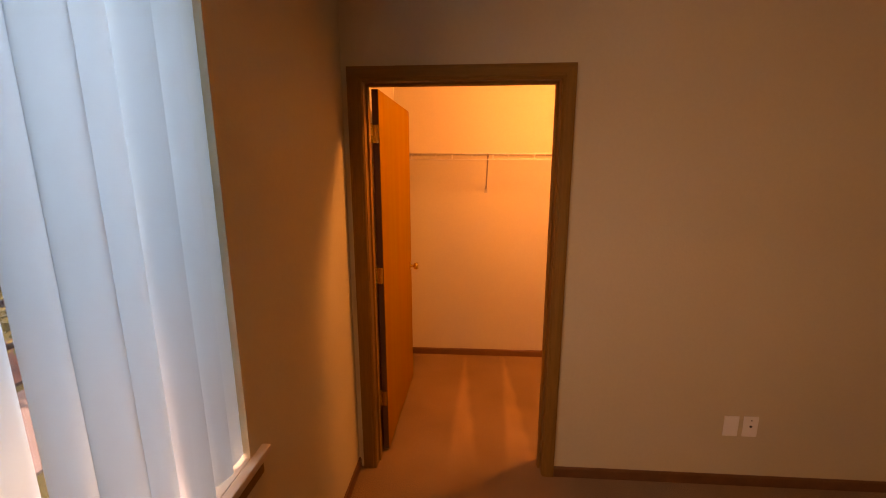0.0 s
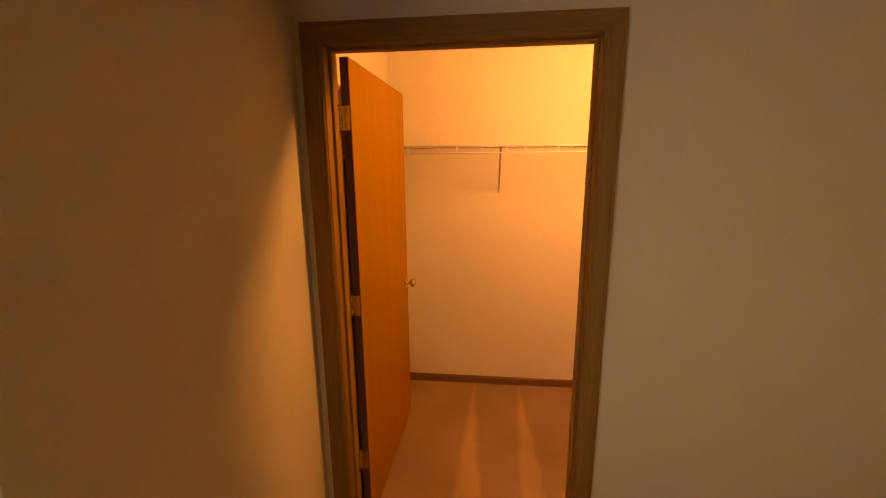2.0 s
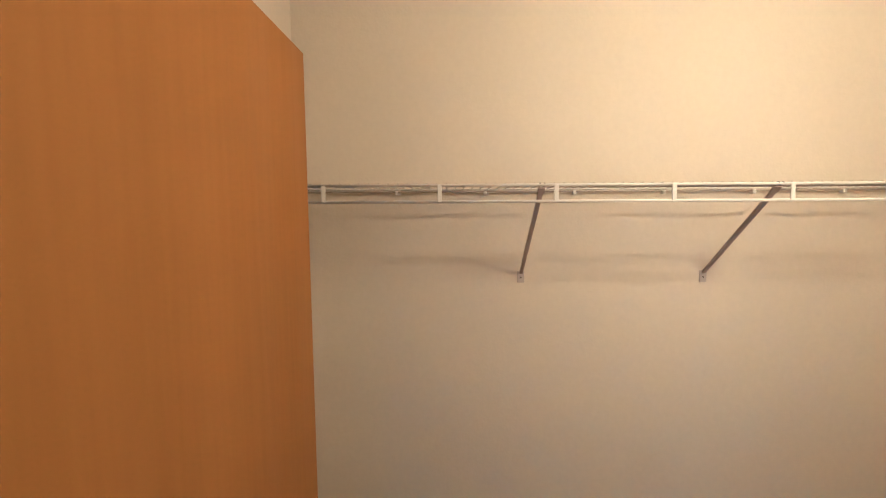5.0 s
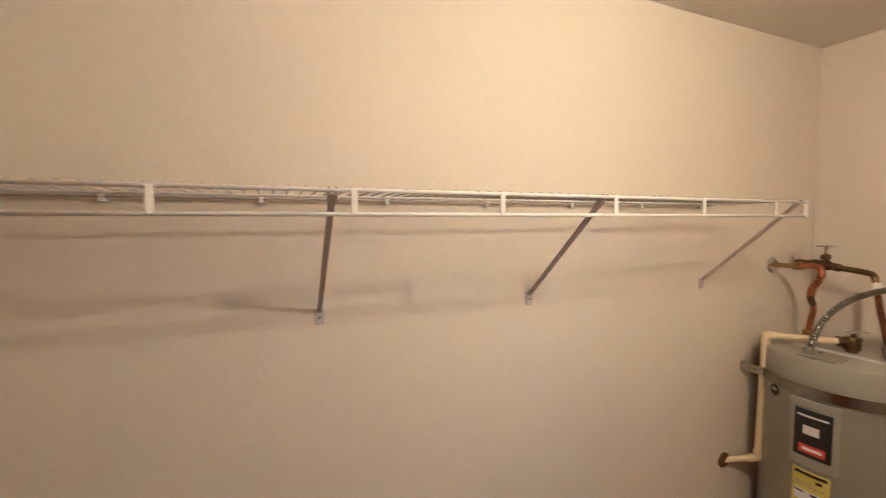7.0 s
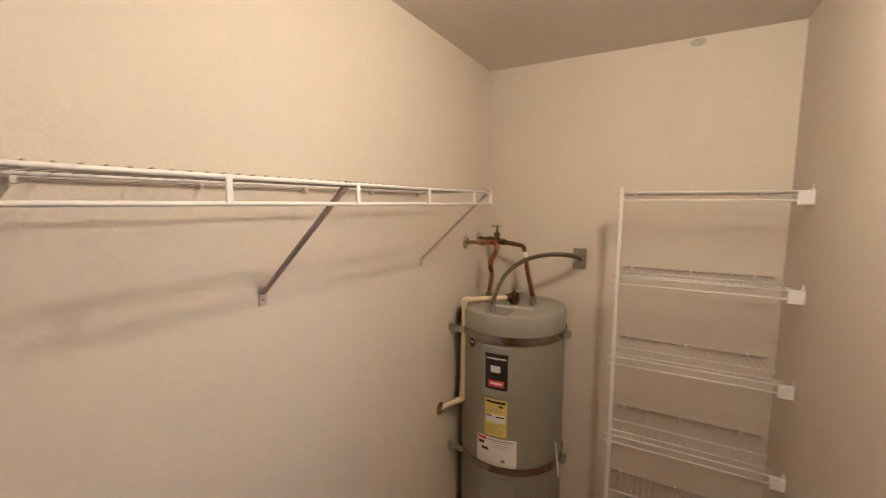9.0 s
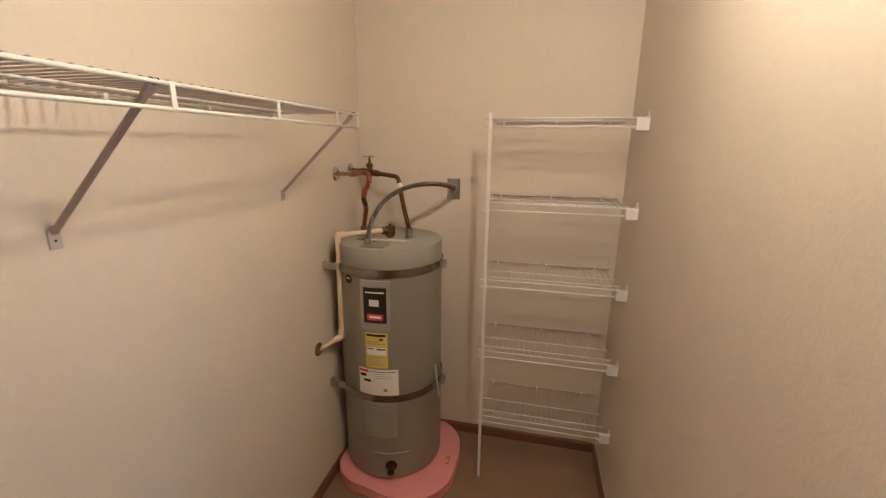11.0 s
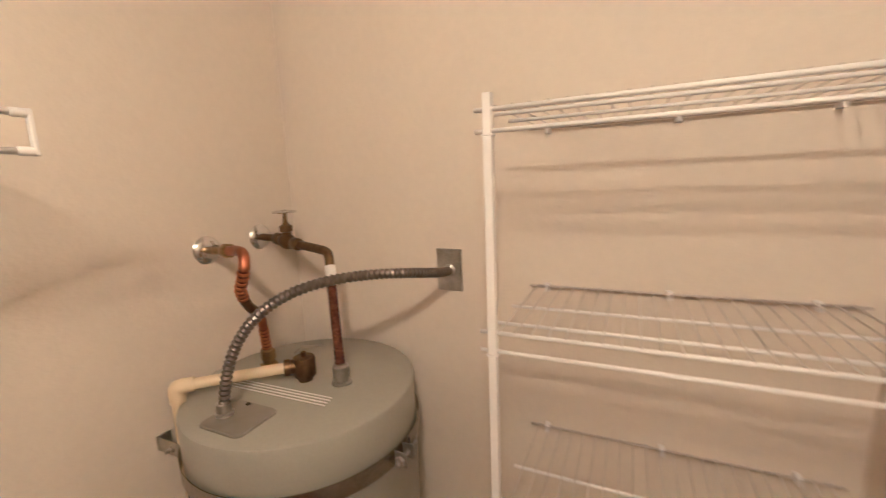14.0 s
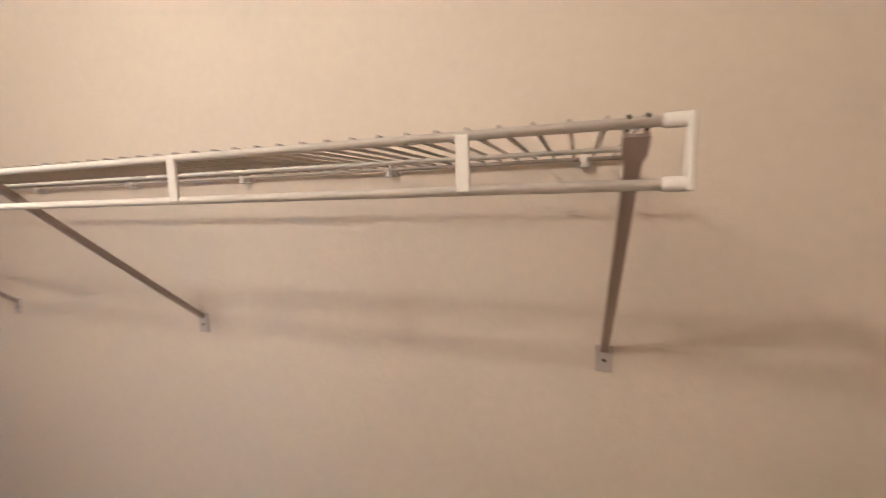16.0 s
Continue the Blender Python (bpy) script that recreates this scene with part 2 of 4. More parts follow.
setting("wall_closet_west", box(B(), -0.16, 0, NEAR, FAR, 0, CEIL), M_WALL, "cream textured closet wall behind the open door", "wall")
setting("wall_closet_north", box(B(), -0.16, EAST + 0.12, FAR, FAR + 0.12, 0, CEIL), M_WALL, "cream textured closet wall carrying a wire shelf", "wall")
setting("wall_closet_east", box(B(), EAST, EAST + 0.12, NEAR, FAR, 0, CEIL), M_WALL, "cream textured closet wall behind the heater and rack", "wall")
setting("wall_south", box(B(), -0.16, BED_E, SOUTH - 0.12, SOUTH, 0, CEIL), M_TAN, "tan textured bedroom wall", "wall")
setting("wall_east", box(B(), BED_E, BED_E + 0.12, SOUTH, NEAR, 0, CEIL), M_TAN, "tan textured bedroom wall", "wall")
setting("ceiling", box(B(), -0.4, BED_E + 0.3, SOUTH - 0.3, FAR + 0.3, CEIL, CEIL + 0.2), M_CEIL, "off-white textured ceiling over bedroom and closet", "ceiling")
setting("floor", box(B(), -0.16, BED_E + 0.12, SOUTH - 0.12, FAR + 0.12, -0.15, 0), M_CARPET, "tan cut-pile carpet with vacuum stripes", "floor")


def baseboard(x0, y0, x1, y1, nx, ny):
    """A low board with an eased top along a wall; (nx, ny) points into the room."""
    bm = B()
    prof = [(0, 0), (0.011, 0), (0.011, 0.046), (0.008, 0.054), (0.004, 0.058), (0, 0.058)]
    ends = [[bm.verts.new((x + nx * d, y + ny * d, z)) for d, z in prof] for x, y in ((x0, y0), (x1, y1))]
    n = len(prof)
    for i in range(n):
        bm.faces.new((ends[0][i], ends[0][(i + 1) % n], ends[1][(i + 1) % n], ends[1][i]))
    bm.faces.new(ends[0][::-1]), bm.faces.new(ends[1])
    setting("baseboard", bm, M_BASE, "low brown stained wooden baseboard along the wall", "baseboard")


baseboard(0, FAR, EAST, FAR, 0, -1)
baseboard(EAST, FAR - 0.012, EAST, NEAR + 0.012, -1, 0)
baseboard(1.09, NEAR, EAST, NEAR, 0, 1)
baseboard(0, FAR - 0.012, 0, NEAR + 0.03, 1, 0)
baseboard(1.087, BED_N, BED_E, BED_N, 0, -1)
baseboard(BED_W, BED_N, BED_W, SOUTH, 1, 0)

# ---------------------------------------------------------------- doorway and door
CASING = [(0.0, 0.0), (0.0, 0.008), (0.004, 0.011), (0.012, 0.011), (0.016, 0.0145), (0.040, 0.0165), (0.052, 0.0165), (0.060, 0.014), (0.068, 0.014), (0.068, 0.0)]
door_frame = thing("door_frame_1", (0.557, 0.045, 0), "brown stained wooden door frame with moulded casing", "door frame", kind="structure")
IL, IR, IT = OPEN_L - 0.003, OPEN_R + 0.004, OPEN_T + 0.004


def casing_leg(inner, sign, wide):
    bm = B()
    lo = [bm.verts.new((inner + sign * d * wide, BED_N - t, 0)) for d, t in CASING]
    hi = [bm.verts.new((inner + sign * d * wide, BED_N - t, IT + d * 0.89)) for d, t in CASING]
    n = len(CASING)
    for i in range(n):
        bm.faces.new((lo[i], lo[(i + 1) % n], hi[(i + 1) % n], hi[i]))
    bm.faces.new(lo), bm.faces.new(hi)
    return bm


part("casing", casing_leg(IL, -1, 1.0), M_TRIM, door_frame)
part("casing", casing_leg(IR, 1, 0.89), M_TRIM, door_frame)
bm = B()
a = [bm.verts.new((IL - d, BED_N - t, IT + d * 0.89)) for d, t in CASING]
b = [bm.verts.new((IR + d * 0.89, BED_N - t, IT + d * 0.89)) for d, t in CASING]
for i in range(len(CASING)):
    j = (i + 1) % len(CASING)
    bm.faces.new((a[i], a[j], b[j], b[i]))
bm.faces.new(a), bm.faces.new(b)
part("head_casing", bm, M_TRIMH, door_frame)
for x0, x1 in ((OPEN_L - 0.019, OPEN_L), (OPEN_R, OPEN_R + 0.019)):
    part("jamb", box(B(), x0, x1, BED_N - 0.002, JAMB_Y, 0, OPEN_T + 0.019), M_TRIM, door_frame)
part("head_jamb", box(B(), OPEN_L, OPEN_R, BED_N - 0.002, JAMB_Y, OPEN_T, OPEN_T + 0.019), M_TRIMH, door_frame)
part("door_stop", box(B(), OPEN_L, OPEN_L + 0.011, 0.012, 0.048, 0, OPEN_T, 0.003), M_TRIM, door_frame)
part("door_stop", box(B(), OPEN_R - 0.011, OPEN_R, 0.012, 0.048, 0, OPEN_T, 0.003), M_TRIM, door_frame)
part("head_stop", box(B(), OPEN_L + 0.011, OPEN_R - 0.011, 0.012, 0.048, OPEN_T - 0.011, OPEN_T, 0.003), M_TRIMH, door_frame)
HINGES = (1.808, 1.070, 0.34)
for z in HINGES:
    part("jamb_leaf", box(B(), OPEN_L, OPEN_L + 0.0025, 0.050, 0.0915, z - 0.0445, z + 0.0445, 0.001), M_BRASS, door_frame, "brass hinge leaf")
part("strike_plate", box(B(), OPEN_R - 0.0015, OPEN_R + 0.001, 0.055, 0.083, 0.885, 0.945), M_BRASS, door_frame, "brass strike plate")

door = thing("door_1", (0.121, 0.098, 0), "flush brown veneered wooden door standing open into the closet", "door", kind="structure", rz=-1.4)
part("door_leaf", box(B(), 0.0045, 0.0395, 0.0035, 0.869, 0.014, 2.022, 0.0015), M_DOOR, door, "", False)
# edge faces away from the lamp; its shade is in the dark wood colour
part("hinge_edge", box(B(), 0.0065, 0.0375, 0.0015, 0.0036, 0.016, 2.020), M_DOOREDGE, door, "unfinished hinge edge, toned dark for its shade", False)
for z in HINGES:
    h = part("hinge", box(B(), 0.003, 0.035, -0.001, 0.0016, z - 0.0445, z + 0.0445, 0.0008), M_BRASS, door, "brass butt hinge", False)
    bm = B()
    for k in range(5):
        z0 = z - 0.0445 + k * 0.0178
        lathe(bm, [(0.0, 0), (0.0052, 0.0004), (0.0056, 0.0012), (0.0056, 0.0164), (0.0052, 0.0172), (0.0, 0.0174)], 14, (0, -0.001, z0))
    lathe(bm, [(0.0, 0), (0.0046, 0), (0.0052, 0.003), (0.003, 0.0065), (0, 0.0075)], 14, (0, -0.001, z + 0.0445))
    part("knuckle", bm, M_BRASS, h, "", False)
    bm = B()
    for dz in (-0.03, 0, 0.03):
        lathe(bm, [(0, 0), (0.0035, 0.0), (0.003, 0.0012), (0, 0.0014)], 10, (0.022 + (0.006 if dz else -0.003), -0.001, z + dz), (0, -1, 0))
    part("screws", bm, M_BRASS, h, "", False)
KNOB = [(0.0, 0.0), (0.031, 0.0), (0.031, 0.004), (0.026, 0.008), (0.012, 0.010), (0.010, 0.026), (0.013, 0.031), (0.023, 0.036), (0.0265, 0.044), (0.0265, 0.052), (0.022, 0.060), (0.012, 0.0635), (0.0, 0.064)]
part("knob", lathe(B(), KNOB, 28, (0.0395, 0.802, 0.928), (1, 0, 0)), M_BRASS, door, "round polished brass knob", False)
part("knob", lathe(B(), KNOB, 28, (0.0045, 0.802, 0.928), (-1, 0, 0)), M_BRASS, door, "round polished brass knob", False)

# ---------------------------------------------------------------- bedroom: outlets
def wall_plate(x, kind_label, slots):
    t = thing("wall_plate", (x, BED_N, 0.343), kind_label, "wall outlet", "plates on the bedroom wall")
    part("cover", box(B(), x - 0.036, x + 0.036, BED_N - 0.006, BED_N, 0.286, 0.400, 0.0025), M_PLATE, t)
    if slots:
        for dz, rad in ((0.002, 0.0062), (0.036, 0.0034)):
            part("jack", lathe(B(), [(0, 0), (rad, 0), (rad, 0.002), (rad * 0.7, 0.003), (0, 0.003)], 12, (x, BED_N - 0.006, 0.343 + dz), (0, -1, 0)), M_DARK, t, "small dark jack")
    for dz in (-0.042, 0.042):
        part("screw", lathe(B(), [(0, 0), (0.003, 0), (0.0025, 0.001), (0, 0.0012)], 8, (x, BED_N - 0.006, 0.343 + dz), (0, -1, 0)), M_PLATE, t)


wall_plate(1.965, "blank white plastic wall plate on the bedroom wall", False)
wall_plate(2.060, "white plastic wall plate with a small dark jack", True)

# ---------------------------------------------------------------- window
win = thing("window_1", (-0.09, (WIN_N + WIN_S) / 2, WIN_B), "vinyl-framed window with clear panes behind vertical blinds", "window", kind="structure")
FX0, FX1 = -0.145, -0.105
for y0, y1 in ((WIN_S, WIN_S + 0.045), (WIN_N - 0.045, WIN_N), ((WIN_S + WIN_N) / 2 - 0.025, (WIN_S + WIN_N) / 2 + 0.025)):
    part("frame_stile", box(B(), FX0, FX1, y0, y1, WIN_B, WIN_T, 0.003), M_ALU, win)
mid_y = (WIN_S + WIN_N) / 2
for ya, yb in ((WIN_S + 0.045, mid_y - 0.025), (mid_y + 0.025, WIN_N - 0.045)):
    for z0, z1 in ((WIN_B, WIN_B + 0.05), (WIN_T - 0.05, WIN_T)):
        part("frame_rail", box(B(), FX0, FX1, ya, yb, z0, z1, 0.003), M_ALU, win)
M_GLASS = bpy.data.materials.new("window_glass")
M_GLASS.use_nodes = True
g = M_GLASS.node_tree.nodes["Principled BSDF"]
g.inputs["Transmission Weight"].default_value, g.inputs["Roughness"].default_value, g.inputs["IOR"].default_value = 1.0, 0.0, 1.45
for ya, yb in ((WIN_S + 0.045, mid_y - 0.025), (mid_y + 0.025, WIN_N - 0.045)):
    pane = part("pane", box(B(), -0.127, -0.123, ya - 0.003, yb + 0.003, WIN_B + 0.045, WIN_T - 0.045), M_GLASS, win, "clear glass pane")
    pane.visible_shadow = False
sill = thing("window_sill", (0, mid_y, WIN_B), "pale window sill board with a dark wooden nosing", "window sill", kind="structure")
part("board", box(B(), -0.105, 0.0, WIN_S, WIN_N, WIN_B, WIN_B + 0.014, 0.002), M_SILL, sill)
part("nosing", box(B(), 0.0, 0.028, WIN_S - 0.05, -0.978, WIN_B - 0.012, WIN_B + 0.014, 0.004), M_SILL, sill)
part("apron", box(B(), 0.0, 0.012, WIN_S - 0.03, -0.998, WIN_B - 0.065, WIN_B - 0.012, 0.003), M_TRIM, sill, "dark stained wooden apron")

# vertical blind
M_VANE = bpy.data.materials.new("vane_vinyl")
M_VANE.use_nodes = True
nt = M_VANE.node_tree
pb = nt.nodes["Principled BSDF"]
pb.inputs["Base Color"].default_value, pb.inputs["Roughness"].default_value = (0.66, 0.71, 0.72, 1), 0.45
tr = nt.nodes.new("ShaderNodeBsdfTranslucent")
tr.inputs["Color"].default_value = (0.78, 0.91, 0.95, 1)
mx = nt.nodes.new("ShaderNodeMixShader")
mx.inputs[0].default_value = 0.53
no = nt.nodes.new("ShaderNodeTexNoise")
no.inputs["Scale"].default_value = 35.0
co = nt.nodes.new("ShaderNodeTexCoord")
bp = nt.nodes.new("ShaderNodeBump")
bp.inputs["Strength"].default_value, bp.inputs["Distance"].default_value = 0.05, 0.004
nt.links.new(co.outputs["Object"], no.inputs["Vector"])
nt.links.new(no.outputs[0], bp.inputs["Height"])
nt.links.new(bp.outputs[0], pb.inputs["Normal"])
nt.links.new(pb.outputs[0], mx.inputs[1])
nt.links.new(tr.outputs[0], mx.inputs[2])
nt.links.new(mx.outputs[0], nt.nodes["Material Output"].inputs["Surface"])

blind = thing("vertical_blind", (-0.045, mid_y, WIN_B + 0.014), "off-white vertical vane blind drawn across the window", "blinds")
part("headrail", box(B(), -0.075, -0.018, WIN_S + 0.01, WIN_N - 0.004, WIN_T - 0.045, WIN_T - 0.002, 0.004), M_PLATE, blind)
rng = random.Random(4)
VANE_TURNS = (4, 36, 44, 2, 12, -10, -14, 20)
y, k = WIN_N - 0.030, 0
while y > WIN_S + 0.05:
    turn = -radians(VANE_TURNS[k % 8] + rng.uniform(-3, 3))
    bm = B()
    cols = []
    for i in range(9):
        u = (i / 8 - 0.5)
        lx, ly = 0.013 * (1 - 4 * u * u), u * 0.089
        px, py = lx * math.cos(turn) - ly * math.sin(turn), lx * math.sin(turn) + ly * math.cos(turn)
        cols.append([[bm.verts.new((-0.047 + px + d, y + py + 0.004 * rng.random() * (z < 1), z)) for d in (0, 0.0009)] for z in (WIN_B + 0.028, 1.4, WIN_T - 0.06)])
    for ca, cb in zip(cols, cols[1:]):
        for r0 in (0, 1):
            for d in (0, 1):
                bm.faces.new((ca[r0][d], cb[r0][d], cb[r0 + 1][d], ca[r0 + 1][d])).smooth = True
    for c in (cols[0], cols[-1]):
        for r0 in (0, 1):
            bm.faces.new((c[r0][0], c[r0][1], c[r0 + 1][1], c[r0 + 1][0]))
    part("vane", bm, M_VANE, blind)
    part("carrier", box(B(), -0.052, -0.042, y - 0.006, y + 0.006, WIN_T - 0.062, WIN_T - 0.045), M_PLATE, blind)
    y -= 0.0805
    k += 1

for ob in (win, sill, blind):
    ob.location.x += BED_W
blind.location.x += 0.018

# vacuum strokes in the closet carpet: pale wedges that narrow away from the door
nt = M_CARPET.node_tree
N, L = nt.nodes, nt.links


def calc(op, a, b=None, c=None):
    n = N.new("ShaderNodeMath")
    n.operation = op
    for i, v in enumerate((a, b, c)):
        if v is None:
            continue
        if isinstance(v, (int, float)):
            n.inputs[i].default_value = v
        else:
            L.new(v, n.inputs[i])
    return n.outputs[0]


xyz = N.new("ShaderNodeSeparateXYZ")
L.new(N["Texture Coordinate"].outputs["Object"], xyz.inputs[0])
wob = N.new("ShaderNodeTexNoise")
wob.inputs["Scale"].default_value, wob.inputs["Detail"].default_value = 9.0, 4.0
L.new(N["Texture Coordinate"].outputs["Object"], wob.inputs["Vector"])
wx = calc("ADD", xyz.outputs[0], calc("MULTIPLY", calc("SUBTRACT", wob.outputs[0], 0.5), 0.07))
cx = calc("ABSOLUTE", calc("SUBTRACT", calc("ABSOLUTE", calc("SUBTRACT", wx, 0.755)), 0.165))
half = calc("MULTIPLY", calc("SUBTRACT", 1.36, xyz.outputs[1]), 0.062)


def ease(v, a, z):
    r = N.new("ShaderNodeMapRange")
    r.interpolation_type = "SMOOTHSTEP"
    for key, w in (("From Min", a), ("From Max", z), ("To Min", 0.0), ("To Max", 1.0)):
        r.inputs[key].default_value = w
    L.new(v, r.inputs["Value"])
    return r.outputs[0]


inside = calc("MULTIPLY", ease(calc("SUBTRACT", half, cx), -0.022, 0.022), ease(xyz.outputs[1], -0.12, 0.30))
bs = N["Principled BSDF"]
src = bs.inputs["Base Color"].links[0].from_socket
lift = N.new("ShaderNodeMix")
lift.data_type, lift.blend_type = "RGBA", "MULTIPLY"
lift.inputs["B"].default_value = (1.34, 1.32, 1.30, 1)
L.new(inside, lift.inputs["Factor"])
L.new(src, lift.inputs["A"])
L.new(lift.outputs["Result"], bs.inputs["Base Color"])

# ---------------------------------------------------------------- outdoors
M_GRASS = material("lawn", (0.10, 0.16, 0.04), 0.9, alt=(0.20, 0.22, 0.08), scale=3, fine=0.3, fine_scale=60, bump=0.8, bump_scale=120, bump_dist=0.02)
M_PATH = material("concrete_path", (0.50, 0.49, 0.47), 0.8, vary=0.15, scale=4, fine=0.08, fine_scale=120)
M_BARK = material("bark_mulch", (0.22, 0.13, 0.11), 0.9, vary=0.5, scale=25, bump=1.0, bump_scale=60, bump_dist=0.02)
M_LEAF = material("shrub_leaf", (0.10, 0.18, 0.03), 0.5, alt=(0.26, 0.30, 0.08), scale=6)
M_RAIL = material("dark_metal_rail", (0.03, 0.03, 0.035), 0.4, metal=0.5)
bm = B()
box(bm, -160, 60, -160, 160, -0.35, -0.20)
setting("ground", bm, M_GRASS, "sunlit green lawn around the house", "ground")
setting("path", box(B(), -3.1, -2.0, -40, 40, -0.21, -0.18), M_PATH, "pale concrete garden path", "path")
setting("planting_bed", box(B(), -4.3, -3.25, -40, 40, -0.21, -0.17), M_BARK, "reddish bark mulch bed beside the path", "planting bed")
fence = thing("railing", (-3.2, 0, -0.2), "low dark metal railing beside the path", "railing")
for z in (0.55, 0.18):
    part("rail", tube(B(), [(-3.2, -6, z), (-3.2, 6, z)], 0.025, 8), M_RAIL, fence)
for i in range(9):
    part("post", tube(B(), [(-3.2, -6 + i * 1.5, -0.2), (-3.2, -6 + i * 1.5, 0.6)], 0.02, 8), M_RAIL, fence)


def shrub(x, y, r, seed):
    rn = random.Random(seed)
    t = thing("shrub", (x, y, -0.18), "leafy green garden shrub in a mulch bed", "shrub", "shrubs in the bed")
    bm = B()
    for i in range(7):
        a = rn.uniform(0, 6.28)
        tube(bm, [(x, y, -0.18), (x + 0.3 * r * math.cos(a), y + 0.3 * r * math.sin(a), 0.3 * r), (x + 0.7 * r * math.cos(a), y + 0.7 * r * math.sin(a), r * rn.uniform(0.9, 1.5))], 0.01, 5)
    part("stems", bm, M_BARK, t)
    bm = B()
    for i in range(700):
        v = Vector((rn.gauss(0, 1), rn.gauss(0, 1), rn.gauss(0, 1))).normalized() * r * rn.uniform(0.45, 1.0) ** 0.5 * (0.85 + 0.25 * noise.noise(Vector((i * 0.37, seed, 0))))
        c = Vector((x, y, 0.62 * r)) + Vector((v.x, v.y, v.z * 0.95 + 0.1))
        u = Vector((rn.gauss(0, 1), rn.gauss(0, 1), rn.gauss(0, 0.6))).normalized()
        w = u.orthogonal().normalized()
        s = rn.uniform(0.03, 0.055)
        q = [bm.verts.new(c + u * s * e + w * s * 0.45 * f) for e, f in ((-1, 0), (0, 1), (1, 0), (0, -1))]
        bm.faces.new(q)
    tagged(part("leaves", bm, M_LEAF, t), kind="stuff")


for i in range(8):
    shrub(-3.85 + 0.15 * (i % 3), -5.2 + i * 1.15, 0.62 + 0.12 * ((i * 7) % 3), i)

# ---------------------------------------------------------------- closet: ceiling lamp
M_GLOW = bpy.data.materials.new("lit_diffuser")
M_GLOW.use_nodes = True
e = M_GLOW.node_tree.nodes["Principled BSDF"]
e.inputs["Base Color"].default_value = (0.8, 0.75, 0.65, 1)
e.inputs["Emission Color"].default_value = (*LAMP_COLOR, 1)
e.inputs["Emission Strength"].default_value = LAMP_POWER
lamp = thing("ceiling_lamp", (1.385, 0.295, CEIL), "lit round ceiling lamp with a frosted glass dome", "ceiling lamp")
part("base", lathe(B(), [(0, 0), (0.075, 0), (0.08, -0.004), (0.08, -0.02), (0.07, -0.028), (0, -0.028)], 32, (1.385, 0.295, CEIL)), M_PLATE, lamp)
part("diffuser", lathe(B(), [(0.034, -0.028), (0.045, -0.037), (0.052, -0.054), (0.052, -0.070), (0.044, -0.090), (0.026, -0.103), (0, -0.107)], 32, (1.385, 0.295, CEIL)), M_GLOW, lamp, "glowing frosted globe")

# ---------------------------------------------------------------- closet: long wire shelf
SZ, SY, SX1 = 1.737, 1.090, 2.136
shelf = thing("wire_shelf", (1.0, FAR, SZ), "long white vinyl-coated wire closet shelf on three brackets", "shelf")
part("front_rod", tube(B(), [(0.003, SY, SZ), (SX1, SY, SZ)], 0.0040, 10), M_WIRE, shelf)
part("hang_rod", tube(B(), [(0.003, SY, SZ - 0.042), (SX1, SY, SZ - 0.042)], 0.0040, 10), M_WIRE, shelf)
part("middle_rod", tube(B(), [(0.003, 1.262, SZ - 0.001), (SX1 - 0.012, 1.262, SZ - 0.001)], 0.0030, 8), M_WIRE, shelf)
part("back_rod", tube(B(), [(0.003, FAR - 0.012, SZ - 0.001), (SX1 - 0.012, FAR - 0.012, SZ - 0.001)], 0.0030, 8), M_WIRE_SHADED, shelf)
for i in range(8):
    x = 1.983 - i * 0.3005
    if x > 0.02:
        part("tie", box(B(), x - 0.0055, x + 0.0055, SY - 0.005, SY - 0.001, SZ - 0.043, SZ + 0.0005, 0.0012), M_WIRE, shelf)
cap = B()
box(cap, SX1 - 0.001, SX1 + 0.004, SY - 0.005, SY + 0.005, SZ - 0.047, SZ + 0.005, 0.0015)
for z in (SZ, SZ - 0.042):
    lathe(cap, [(0, 0), (0.0052, 0), (0.0052, 0.015), (0.0047, 0.017), (0, 0.017)], 14, (SX1 + 0.002, SY, z), (-1, 0, 0))
part("end_cap", cap, M_WIRE, shelf, "white plastic end cap")
for i in range(7):
    x = 2.074 - i * 0.29
    bm = box(B(), x - 0.005, x + 0.005, FAR - 0.019, FAR, SZ - 0.012, SZ + 0.006, 0.0015)
    lathe(bm, [(0, 0), (0.006, 0), (0.005, 0.003), (0, 0.0035)], 10, (x + 0.008, FAR, SZ - 0.006), (0, -1, 0))
    part("wall_clip", bm, M_WIRE, shelf)
